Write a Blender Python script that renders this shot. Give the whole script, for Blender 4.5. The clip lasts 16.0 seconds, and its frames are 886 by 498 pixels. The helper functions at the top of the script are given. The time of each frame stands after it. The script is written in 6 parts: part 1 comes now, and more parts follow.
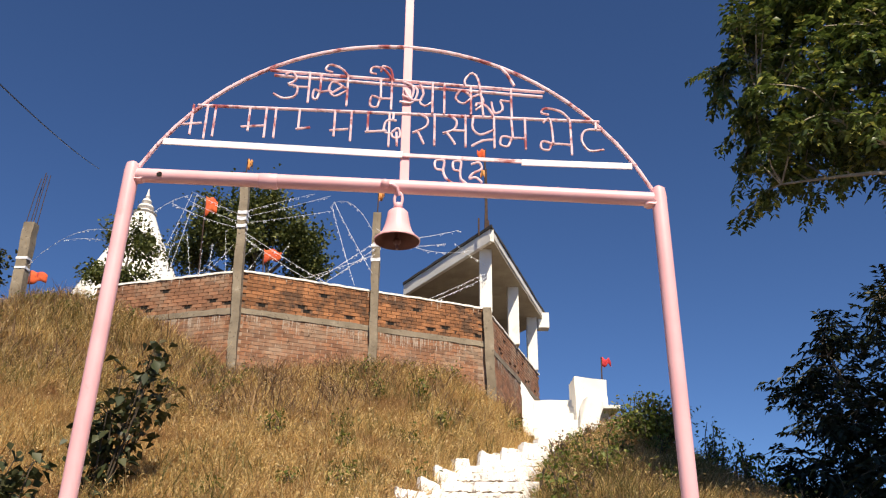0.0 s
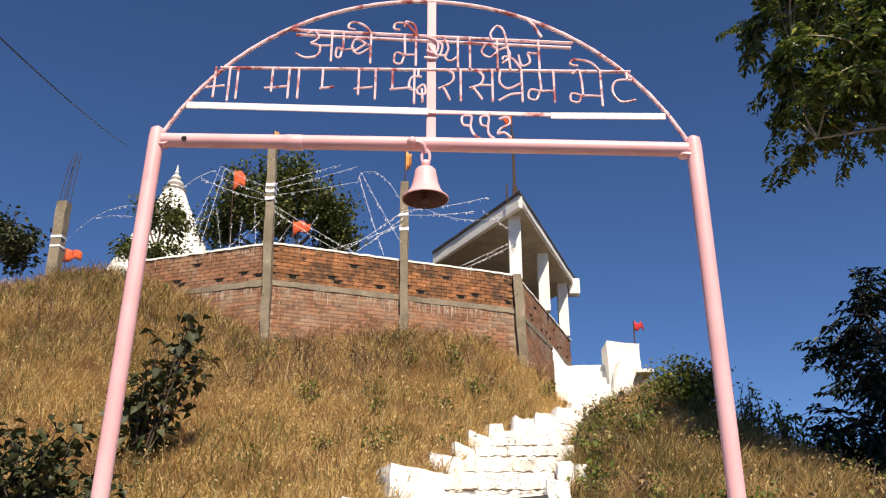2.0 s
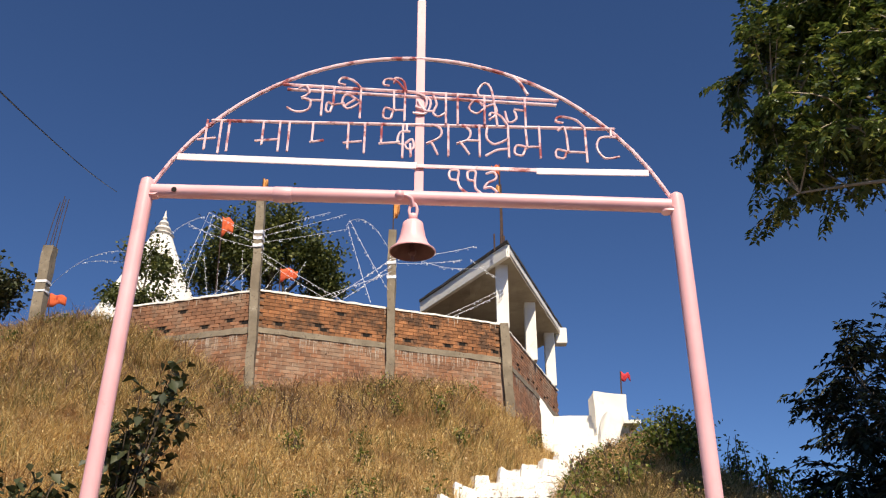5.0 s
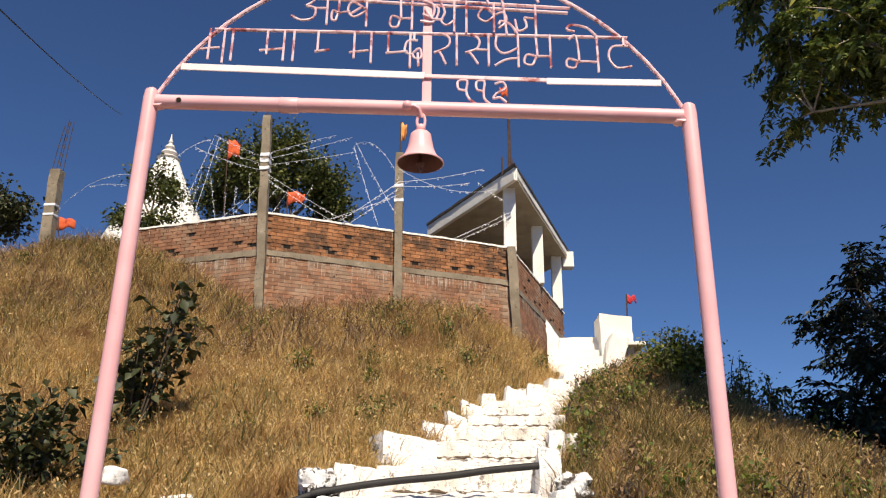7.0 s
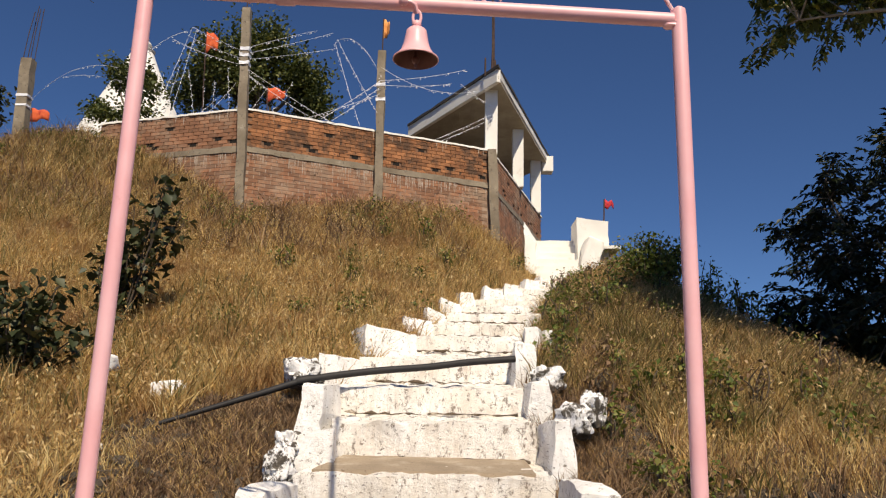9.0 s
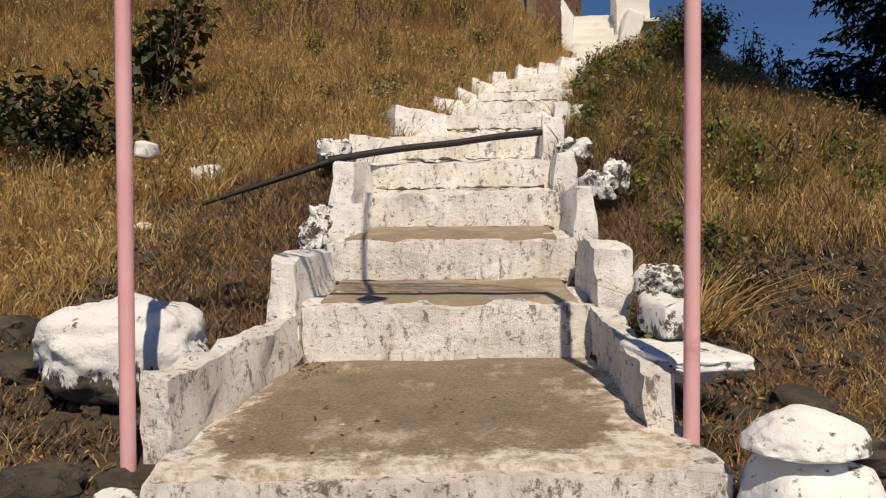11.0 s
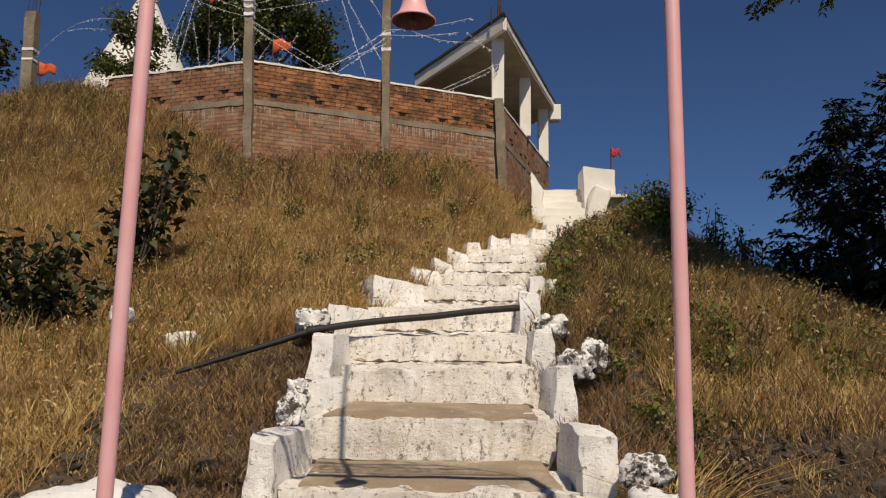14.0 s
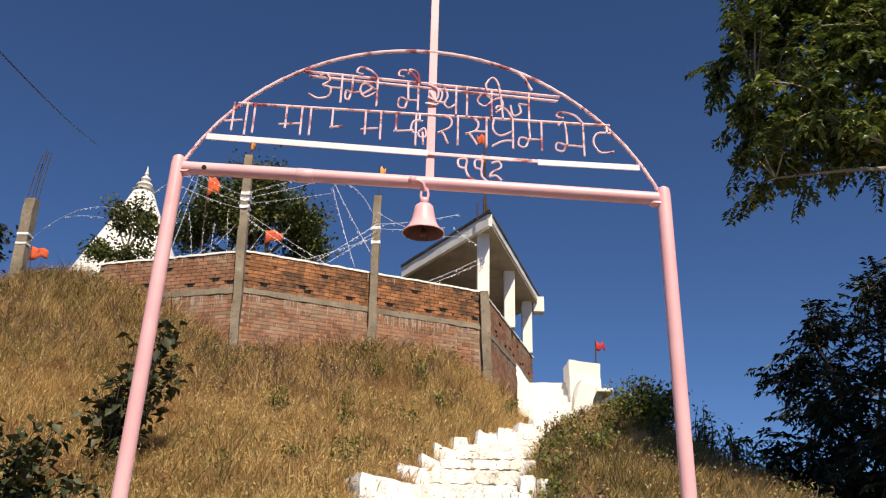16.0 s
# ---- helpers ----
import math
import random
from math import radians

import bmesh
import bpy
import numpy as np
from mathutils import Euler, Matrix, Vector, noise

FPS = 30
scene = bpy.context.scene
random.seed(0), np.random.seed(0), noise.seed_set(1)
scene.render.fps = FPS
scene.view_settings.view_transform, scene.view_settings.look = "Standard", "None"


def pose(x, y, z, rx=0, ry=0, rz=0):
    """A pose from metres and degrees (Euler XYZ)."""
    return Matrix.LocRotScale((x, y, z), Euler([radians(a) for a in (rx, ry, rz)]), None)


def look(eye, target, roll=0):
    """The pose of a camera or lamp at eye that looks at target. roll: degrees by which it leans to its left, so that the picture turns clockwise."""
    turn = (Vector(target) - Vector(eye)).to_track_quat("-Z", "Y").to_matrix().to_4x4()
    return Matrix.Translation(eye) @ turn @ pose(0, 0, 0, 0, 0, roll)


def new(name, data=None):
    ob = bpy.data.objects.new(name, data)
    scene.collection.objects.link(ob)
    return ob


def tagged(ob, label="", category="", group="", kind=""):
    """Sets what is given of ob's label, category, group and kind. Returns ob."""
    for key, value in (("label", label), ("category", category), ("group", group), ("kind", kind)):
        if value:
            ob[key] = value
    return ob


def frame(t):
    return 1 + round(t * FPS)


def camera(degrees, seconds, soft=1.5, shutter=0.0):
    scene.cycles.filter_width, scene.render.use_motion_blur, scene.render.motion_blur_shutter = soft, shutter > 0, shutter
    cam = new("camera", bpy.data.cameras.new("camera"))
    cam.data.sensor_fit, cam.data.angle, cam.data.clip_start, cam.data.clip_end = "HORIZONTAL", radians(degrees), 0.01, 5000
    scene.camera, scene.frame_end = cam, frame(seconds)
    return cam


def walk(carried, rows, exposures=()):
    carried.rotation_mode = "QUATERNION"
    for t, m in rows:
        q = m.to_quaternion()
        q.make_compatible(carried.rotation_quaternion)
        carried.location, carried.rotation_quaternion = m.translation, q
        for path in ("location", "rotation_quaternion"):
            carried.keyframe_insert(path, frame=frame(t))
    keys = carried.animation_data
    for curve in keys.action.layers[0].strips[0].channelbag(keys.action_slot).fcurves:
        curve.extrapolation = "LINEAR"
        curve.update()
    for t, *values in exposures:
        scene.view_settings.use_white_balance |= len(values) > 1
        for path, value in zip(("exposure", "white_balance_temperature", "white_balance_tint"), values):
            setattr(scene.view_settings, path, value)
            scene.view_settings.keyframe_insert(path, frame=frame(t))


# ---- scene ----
cam = camera(56.9, 16.0, soft=1.2)

PATH = [
    (0, (0.195, -2.949, 0.926), (0.199, -1.116, 1.726), 0.6),
    (0.5, (0.196, -2.92, 0.936), (0.18, -1.076, 1.708), 0.4),
    (1, (0.191, -2.904, 0.924), (0.132, -1.059, 1.693), 0.4),
    (1.5, (0.192, -2.881, 0.906), (0.135, -1.019, 1.635), 0.2),
    (2, (0.19, -2.879, 0.904), (0.124, -1.019, 1.636), 0.0),
    (2.5, (0.194, -2.876, 0.904), (0.142, -1.018, 1.642), -0.0),
    (3, (0.192, -2.877, 0.909), (0.149, -1.032, 1.679), 0.1),
    (3.5, (0.185, -2.884, 0.91), (0.141, -1.051, 1.71), 0.4),
    (4.65, (0.192, -2.905, 0.911), (0.156, -1.090, 1.752), 0.2),
    (5.8, (0.199, -2.926, 0.913), (0.171, -1.093, 1.711), -0.1),
    (6, (0.197, -2.91, 0.909), (0.162, -1.066, 1.683), -0.5),
    (6.5, (0.199, -2.886, 0.887), (0.152, -1.012, 1.584), 0.0),
    (7, (0.191, -2.879, 0.867), (0.138, -0.995, 1.538), 0.4),
    (7.5, (0.163, -2.882, 0.856), (0.119, -0.993, 1.512), 0.5),
    (8, (0.119, -2.91, 0.832), (0.14, -0.996, 1.41), 0.1),
    (8.5, (0.076, -2.943, 0.809), (0.161, -1.003, 1.287), -0.1),
    (9, (0.136, -2.999, 0.795), (0.141, -1.049, 1.239), 1.2),
    (9.5, (0.233, -3.067, 0.761), (0.136, -1.103, 1.129), 1.9),
    (10, (0.308, -3.08, 0.695), (0.208, -1.091, 0.88), 0.8),
    (10.2, (0.302, -3.098, 0.687), (0.205, -1.105, 0.83), -0.2),
    (11.25, (0.295, -3.101, 0.649), (0.191, -1.108, 0.516), -0.7),
    (11.775, (0.291, -3.102, 0.630), (0.184, -1.110, 0.418), -0.95),
    (12.3, (0.288, -3.103, 0.612), (0.178, -1.112, 0.451), -1.2),
    (12.5, (0.284, -3.099, 0.628), (0.183, -1.105, 0.52), -0.9),
    (13, (0.272, -3.096, 0.664), (0.152, -1.099, 0.692), -0.4),
    (13.5, (0.253, -3.098, 0.7), (0.158, -1.106, 0.853), 0.6),
    (14, (0.178, -3.147, 0.792), (0.161, -1.173, 1.113), 0.7),
    (14.5, (0.128, -3.117, 0.802), (0.213, -1.161, 1.213), 0.6),
    (15, (0.077, -3.185, 0.798), (0.155, -1.266, 1.354), 1.0),
    (15.5, (0.08, -3.22, 0.828), (0.111, -1.34, 1.511), 0.4),
    (16, (0.07, -3.232, 0.848), (0.091, -1.382, 1.607), 1.4),
]
walk(cam, [(t, look(eye, target, roll)) for t, eye, target, roll in PATH],
     exposures=[(0, 0.58, 6780, 12), (3.5, 0.53, 6780, 12), (6, 0.48, 6780, 12), (7.5, 0.36, 6780, 12), (9, 0.14, 6780, 12), (10, -0.12, 6780, 12), (12.4, -0.46, 7000, 12), (13.2, -0.52, 7000, 12), (13.8, -0.43, 7000, 12), (14.5, -0.19, 6780, 12), (15, 0.04, 6780, 12), (16, 0.37, 6780, 12)])

# ---------------------------------------------------------------- light
SUN_WAY = Vector((-0.465, 1.95, -2.45)).normalized()
world = bpy.data.worlds.new("sky")
scene.world = world
world.use_nodes = True
wn = world.node_tree.nodes
sky = wn.new("ShaderNodeTexSky")
sky.sky_type = "NISHITA"
sky.sun_disc = False
sky.sun_elevation = math.asin(-SUN_WAY.z)
sky.sun_rotation = math.atan2(-SUN_WAY.x, -SUN_WAY.y)
sky.altitude = 2500
sky.air_density = 1.0
sky.dust_density = 0.15
sky.ozone_density = 6.0
wn["Background"].inputs[1].default_value = 0.064
tint = wn.new("ShaderNodeMix")
tint.data_type, tint.blend_type = "RGBA", "MULTIPLY"
tint.inputs[0].default_value = 1.0
tint.inputs[7].default_value = (0.765, 0.945, 1.15, 1)
world.node_tree.links.new(sky.outputs[0], tint.inputs[6])
world.node_tree.links.new(tint.outputs[2], wn["Background"].inputs[0])
sun_data = bpy.data.lights.new("sun", "SUN")
sun_data.energy, sun_data.angle, sun_data.color = 4.75, radians(0.53), (1.0, 0.90, 0.74)
sun = new("sun", sun_data)
sun.matrix_world = look((6, -18, 25), Vector((6, -18, 25)) + SUN_WAY)

# ---------------------------------------------------------------- materials


def node_mat(name):
    m = bpy.data.materials.new(name)
    m.use_nodes = True
    return m, m.node_tree.nodes, m.node_tree.links, m.node_tree.nodes["Principled BSDF"]


def ramp(nodes, links, source, stops):
    r = nodes.new("ShaderNodeValToRGB")
    while len(r.color_ramp.elements) < len(stops):
        r.color_ramp.elements.new(0.5)
    for e, (at, col) in zip(r.color_ramp.elements, stops):
        e.position, e.color = at, (*col, 1)
    links.new(source, r.inputs[0])
    return r.outputs[0]


def noise_tex(nodes, links, scale, detail=5, rough=0.55, stretch=None, vec=None):
    n = nodes.new("ShaderNodeTexNoise")
    n.inputs["Scale"].default_value, n.inputs["Detail"].default_value = scale, detail
    n.inputs["Roughness"].default_value = rough
    if vec is None:
        vec = nodes.new("ShaderNodeNewGeometry").outputs["Position"]
    if stretch:
        mp = nodes.new("ShaderNodeMapping")
        mp.inputs["Scale"].default_value = stretch
        links.new(vec, mp.inputs[0])
        vec = mp.outputs[0]
    links.new(vec, n.inputs["Vector"])
    return n.outputs[0]


def mixed(nodes, links, fac, a, b, kind="MIX"):
    m = nodes.new("ShaderNodeMix")
    m.data_type, m.blend_type = "RGBA", kind
    if isinstance(fac, (int, float)):
        m.inputs[0].default_value = fac
    else:
        links.new(fac, m.inputs[0])
    for sock, v in ((m.inputs[6], a), (m.inputs[7], b)):
        if isinstance(v, tuple):
            sock.default_value = (*v, 1)
        else:
            links.new(v, sock)
    return m.outputs[2]


def bump(nodes, links, bsdf, height, strength, distance):
    b = nodes.new("ShaderNodeBump")
    b.inputs["Strength"].default_value, b.inputs["Distance"].default_value = strength, distance
    links.new(height, b.inputs["Height"])
    links.new(b.outputs[0], bsdf.inputs["Normal"])


def surface(name, dark, light, scale=6.0, rough=0.8, dirt=None, dirt_scale=2.5, dirt_from=0.55, dirt_to=0.7, speck=None,
            speck_scale=35.0, relief=0.4, depth=0.01, stretch=None, metal=0.0, random_tint=0.0, island_tint=0.0):
    """Two-scale procedural surface: broad variation, stains with their own shape, fine specks and relief."""
    m, n, l, b = node_mat(name)
    col = ramp(n, l, noise_tex(n, l, scale, 6, 0.6, stretch), [(0.3, dark), (0.7, light)])
    if dirt:
        d = ramp(n, l, noise_tex(n, l, dirt_scale, 8, 0.68, stretch), [(dirt_from, (0, 0, 0)), (dirt_to, (1, 1, 1))])
        col = mixed(n, l, d, col, dirt)
    if speck:
        s = ramp(n, l, noise_tex(n, l, speck_scale, 3, 0.7), [(0.6, (0, 0, 0)), (0.68, (1, 1, 1))])
        col = mixed(n, l, s, col, speck)
    if random_tint:
        info = n.new("ShaderNodeObjectInfo")
        t = ramp(n, l, info.outputs["Random"], [(0.0, (1 - random_tint,) * 3), (1.0, (1, 1, 1))])
        col = mixed(n, l, 1.0, col, t, "MULTIPLY")
    if island_tint:
        geo = n.new("ShaderNodeNewGeometry")
        t = ramp(n, l, geo.outputs["Random Per Island"], [(0.0, (1 - island_tint,) * 3), (1.0, (1.1, 1.05, 1.0))])
        col = mixed(n, l, 1.0, col, t, "MULTIPLY")
    l.new(col, b.inputs["Base Color"])
    b.inputs["Roughness"].default_value, b.inputs["Metallic"].default_value = rough, metal
    if relief:
        bump(n, l, b, noise_tex(n, l, scale * 5, 6, 0.65), relief, depth)
    return m


def blade_mat(name, stops, rough=0.7, through_light=0.25, patch=None, patch_scale=0.6):
    """Grass and leaves: a colour per blade or leaf, some light passing through."""
    m, n, l, b = node_mat(name)
    geo = n.new("ShaderNodeNewGeometry")
    col = ramp(n, l, geo.outputs["Random Per Island"], stops)
    if patch:
        p = ramp(n, l, noise_tex(n, l, patch_scale, 4, 0.6), [(0.48, (0, 0, 0)), (0.68, (1, 1, 1))])
        col = mixed(n, l, p, col, patch)
    l.new(col, b.inputs["Base Color"])
    b.inputs["Roughness"].default_value = rough
    tr = n.new("ShaderNodeBsdfTranslucent")
    l.new(col, tr.inputs[0])
    mx = n.new("ShaderNodeMixShader")
    mx.inputs[0].default_value = through_light
    l.new(b.outputs[0], mx.inputs[1])
    l.new(tr.outputs[0], mx.inputs[2])
    l.new(mx.outputs[0], n["Material Output"].inputs[0])
    return m


M_PINK = surface("pink_paint", (0.81, 0.41, 0.42), (0.87, 0.51, 0.52), 4, 0.42, (0.68, 0.30, 0.30), 3, 0.62, 0.72, None, 30, 0.12, 0.003)
M_PINK_ROD = surface("pink_rod_paint", (0.84, 0.52, 0.54), (0.92, 0.70, 0.72), 14, 0.5, (0.36, 0.07, 0.07), 12, 0.515, 0.61, None, 30, 0.3, 0.004)
M_SIGN_WHITE = surface("pinkish_white_paint", (0.84, 0.72, 0.71), (0.92, 0.83, 0.82), 8, 0.5, (0.55, 0.25, 0.2), 14, 0.66, 0.72, None, 30, 0.2, 0.004)


def whitewash(name, dark, light, streak, blotch, streak_amount, blotch_from, relief=0.6):
    """Limewash over rough stone: cream variation, rain streaks and ragged bare spots."""
    m, n, l, b = node_mat(name)
    col = ramp(n, l, noise_tex(n, l, 2.4, 6, 0.6), [(0.3, dark), (0.65, light)])
    s = ramp(n, l, noise_tex(n, l, 2.6, 7, 0.7, (4.5, 4.5, 1.0)), [(0.46, (0, 0, 0)), (0.70, (streak_amount,) * 3)])
    col = mixed(n, l, s, col, streak)
    k = ramp(n, l, noise_tex(n, l, 9.0, 14, 0.84, (1.5, 1.5, 0.8)), [(blotch_from, (0, 0, 0)), (blotch_from + 0.05, (0.85,) * 3)])
    col = mixed(n, l, k, col, blotch)
    pits = ramp(n, l, noise_tex(n, l, 30.0, 5, 0.65, (0.7, 0.7, 1.5)), [(0.615, (0, 0, 0)), (0.645, (0.8,) * 3)])
    col = mixed(n, l, pits, col, blotch)
    l.new(col, b.inputs["Base Color"])
    b.inputs["Roughness"].default_value = 0.92
    bump(n, l, b, noise_tex(n, l, 8, 12, 0.74), relief, 0.03)
    return m


M_WHITE = whitewash("whitewash", (0.83, 0.77, 0.68), (0.95, 0.925, 0.875), (0.52, 0.41, 0.30), (0.15, 0.105, 0.07), 0.46, 0.538, 1.0)
M_SLAB = whitewash("dirty_whitewash", (0.80, 0.73, 0.63), (0.95, 0.92, 0.86), (0.40, 0.30, 0.20), (0.13, 0.095, 0.06), 0.6, 0.522, 1.0)
M_KERB = whitewash("whitewashed_kerb", (0.88, 0.85, 0.80), (0.965, 0.95, 0.92), (0.50, 0.41, 0.32), (0.16, 0.12, 0.085), 0.34, 0.566, 0.9)
M_WHITE_ROCK = surface("whitewashed_rock", (0.82, 0.80, 0.76), (0.93, 0.92, 0.89), 3, 0.9, (0.10, 0.09, 0.08), 5, 0.585, 0.63, (0.14, 0.125, 0.11), 20, 0.6, 0.025)
M_LIME = surface("clean_whitewash", (0.78, 0.75, 0.68), (0.86, 0.84, 0.78), 2, 0.88, (0.55, 0.47, 0.36), 2.2, 0.6, 0.8, None, 30, 0.3, 0.01)
M_TREAD = surface("worn_cement", (0.26, 0.20, 0.135), (0.37, 0.29, 0.20), 3, 0.9, (0.56, 0.48, 0.38), 2.2, 0.51, 0.70, (0.17, 0.12, 0.075), 40, 0.35, 0.008)


def dripped_paint(name, edge, amount, chip=0.60):
    """White paint slapped on a dark stone: it ends in runs and drips above the stone's foot."""
    m, n, l, b = node_mat(name)
    white = ramp(n, l, noise_tex(n, l, 3, 6, 0.6), [(0.3, (0.84, 0.82, 0.79)), (0.7, (0.95, 0.94, 0.92))])
    chips = ramp(n, l, noise_tex(n, l, 8.0, 9, 0.75), [(chip, (0, 0, 0)), (chip + 0.04, (1, 1, 1))])
    flecks = ramp(n, l, noise_tex(n, l, 26.0, 3, 0.6), [(0.67, (0, 0, 0)), (0.71, (0.9,) * 3)])
    bare = ramp(n, l, noise_tex(n, l, 12, 6, 0.6), [(0.3, (0.05, 0.042, 0.034)), (0.7, (0.13, 0.11, 0.085))])
    col = mixed(n, l, chips, white, bare)
    col = mixed(n, l, flecks, col, bare)
    place = n.new("ShaderNodeTexCoord").outputs["Object"]
    xyz = n.new("ShaderNodeSeparateXYZ")
    l.new(place, xyz.inputs[0])
    runs = n.new("ShaderNodeMath")
    runs.operation = "MULTIPLY_ADD"
    l.new(noise_tex(n, l, 15.0, 6, 0.75, (1.0, 1.0, 0.16), place), runs.inputs[0])
    runs.inputs[1].default_value = amount
    l.new(xyz.outputs[2], runs.inputs[2])
    foot = ramp(n, l, runs.outputs[0], [(edge, (1, 1, 1)), (edge + 0.02, (0, 0, 0))])
    l.new(mixed(n, l, foot, col, bare), b.inputs["Base Color"])
    b.inputs["Roughness"].default_value = 0.9
    bump(n, l, b, noise_tex(n, l, 14, 9, 0.7), 0.9, 0.03)
    return m


M_BOULDER = dripped_paint("painted_boulder", 0.155, 0.50)
M_SPLASHED = dripped_paint("splashed_stone", 0.17, 0.50, 0.505)


def trodden_floor():
    """Brown cement with limewash splashed and worn along its edges."""
    m, n, l, b = node_mat("trodden_cement")
    col = ramp(n, l, noise_tex(n, l, 3, 8, 0.65), [(0.3, (0.215, 0.162, 0.106)), (0.7, (0.315, 0.245, 0.165))])
    pale = ramp(n, l, noise_tex(n, l, 2.6, 9, 0.72, (1.3, 0.8, 1)), [(0.535, (0, 0, 0)), (0.64, (0.75,) * 3)])
    col = mixed(n, l, pale, col, (0.56, 0.48, 0.38))
    grit = ramp(n, l, noise_tex(n, l, 60, 5, 0.7), [(0.42, (0.72,) * 3), (0.60, (1.12,) * 3)])
    col = mixed(n, l, 1.0, col, grit, "MULTIPLY")
    xyz = n.new("ShaderNodeSeparateXYZ")
    l.new(n.new("ShaderNodeNewGeometry").outputs["Position"], xyz.inputs[0])

    def calc(op, a, b=0.0):
        k = n.new("ShaderNodeMath")
        k.operation = op
        for sock, v in zip(k.inputs, (a, b)):
            if isinstance(v, float):
                sock.default_value = v
            else:
                l.new(v, sock)
        return k.outputs[0]
    side = calc("MULTIPLY", calc("MAXIMUM", calc("SUBTRACT", calc("ABSOLUTE", xyz.outputs[0]), 0.62), 0.0), 1.1)
    front = calc("MULTIPLY", calc("MAXIMUM", calc("SUBTRACT", 0.06, xyz.outputs[1]), 0.0), 0.9)
    spill = calc("ADD", calc("ADD", side, front), noise_tex(n, l, 7, 12, 0.8))
    splash = ramp(n, l, spill, [(0.66, (0, 0, 0)), (0.78, (0.9,) * 3)])
    col = mixed(n, l, splash, col, ramp(n, l, noise_tex(n, l, 11, 10, 0.75), [(0.42, (0.45, 0.36, 0.26)), (0.56, (0.82, 0.76, 0.66))]))
    l.new(col, b.inputs["Base Color"])
    b.inputs["Roughness"].default_value = 0.9
    bump(n, l, b, noise_tex(n, l, 22, 8, 0.7), 0.5, 0.01)
    return m


M_FLOOR = trodden_floor()
M_CONCRETE = surface("weathered_concrete", (0.18, 0.145, 0.10), (0.30, 0.25, 0.18), 2.5, 0.9, (0.42, 0.37, 0.29), 5, 0.6, 0.72, (0.12, 0.095, 0.07), 12, 0.5, 0.015)
M_BRICK = surface("brick", (0.30, 0.12, 0.05), (0.56, 0.25, 0.105), 7, 0.92, (0.15, 0.08, 0.045), 2.6, 0.47, 0.60, (0.08, 0.045, 0.03), 9, 0.9, 0.012, None, 0, 0.50)
M_BRICK_LOW = surface("weathered_brick", (0.24, 0.115, 0.065), (0.40, 0.20, 0.11), 6, 0.92, (0.37, 0.26, 0.18), 1.8, 0.47, 0.64, (0.13, 0.075, 0.045), 11, 0.6, 0.008, None, 0, 0, 0.36)
# near black that paints the shade inside shallow holes
M_HOLE = surface("hole_shade_black", (0.006, 0.005, 0.004), (0.016, 0.012, 0.009), 6, 1.0, None, 3, 0.5, 0.7, None, 30, 0)
M_SMEAR = surface("smeared_mortar", (0.26, 0.16, 0.105), (0.40, 0.28, 0.20), 4, 0.95, (0.46, 0.37, 0.29), 2.2, 0.5, 0.68, None, 30, 0.5, 0.01)
M_MORTAR = surface("mortar", (0.13, 0.075, 0.045), (0.24, 0.14, 0.085), 5, 0.95, None, 3, 0.5, 0.7, None, 30, 0.5, 0.01)
M_SOIL = surface("dry_soil", (0.048, 0.034, 0.022), (0.11, 0.075, 0.043), 2.2, 0.95, (0.20, 0.13, 0.066), 0.9, 0.52, 0.74, (0.030, 0.024, 0.018), 14, 1.0, 0.08)
M_ROCK = surface("dark_basalt", (0.045, 0.036, 0.027), (0.11, 0.088, 0.064), 6, 0.9, (0.19, 0.145, 0.095), 4, 0.55, 0.7, (0.03, 0.026, 0.022), 20, 0.9, 0.03)
M_JOINT = surface("dark_joint", (0.05, 0.037, 0.025), (0.16, 0.115, 0.075), 18, 0.95, (0.5, 0.43, 0.34), 9, 0.56, 0.62, None, 30, 0.6, 0.01)
M_RUBBER = surface("black_plastic_pipe", (0.008, 0.007, 0.007), (0.020, 0.018, 0.017), 8, 0.68, (0.10, 0.08, 0.055), 6, 0.6, 0.75, None, 30, 0.1, 0.003)
M_IRON = surface("rusty_iron", (0.045, 0.03, 0.025), (0.12, 0.07, 0.05), 20, 0.75, None, 3, 0.5, 0.7, None, 30, 0.3, 0.003, None, 0.4)
M_ROOF = surface("grey_roof_slab", (0.34, 0.29, 0.215), (0.46, 0.40, 0.30), 1.2, 0.9, (0.26, 0.22, 0.165), 0.9, 0.5, 0.75, None, 30, 0.3, 0.01)
M_TAR = surface("dark_weathered_edge", (0.025, 0.023, 0.02), (0.07, 0.06, 0.05), 3, 0.9)
M_BARK = surface("bark", (0.09, 0.07, 0.05), (0.20, 0.165, 0.12), 6, 0.9, None, 3, 0.5, 0.7, None, 30, 0.7, 0.02, (1, 1, 0.3))
M_STALK = surface("dark_stalks", (0.045, 0.034, 0.022), (0.10, 0.075, 0.05), 6, 0.9, None, 3, 0.5, 0.7, None, 30, 0.4, 0.01)
M_ORANGE = surface("orange_cloth", (0.58, 0.085, 0.025), (0.74, 0.14, 0.035), 5, 0.8, (0.40, 0.04, 0.02), 6, 0.5, 0.65, None, 30, 0.3, 0.02)
M_SAFFRON = surface("faded_saffron_cloth", (0.68, 0.24, 0.05), (0.80, 0.42, 0.14), 9, 0.8, (0.45, 0.12, 0.03), 8, 0.5, 0.65, None, 30, 0.3, 0.02)
M_RED = surface("red_cloth", (0.45, 0.02, 0.03), (0.62, 0.04, 0.05), 5, 0.8, None, 3, 0.5, 0.7, None, 30, 0.2, 0.01)
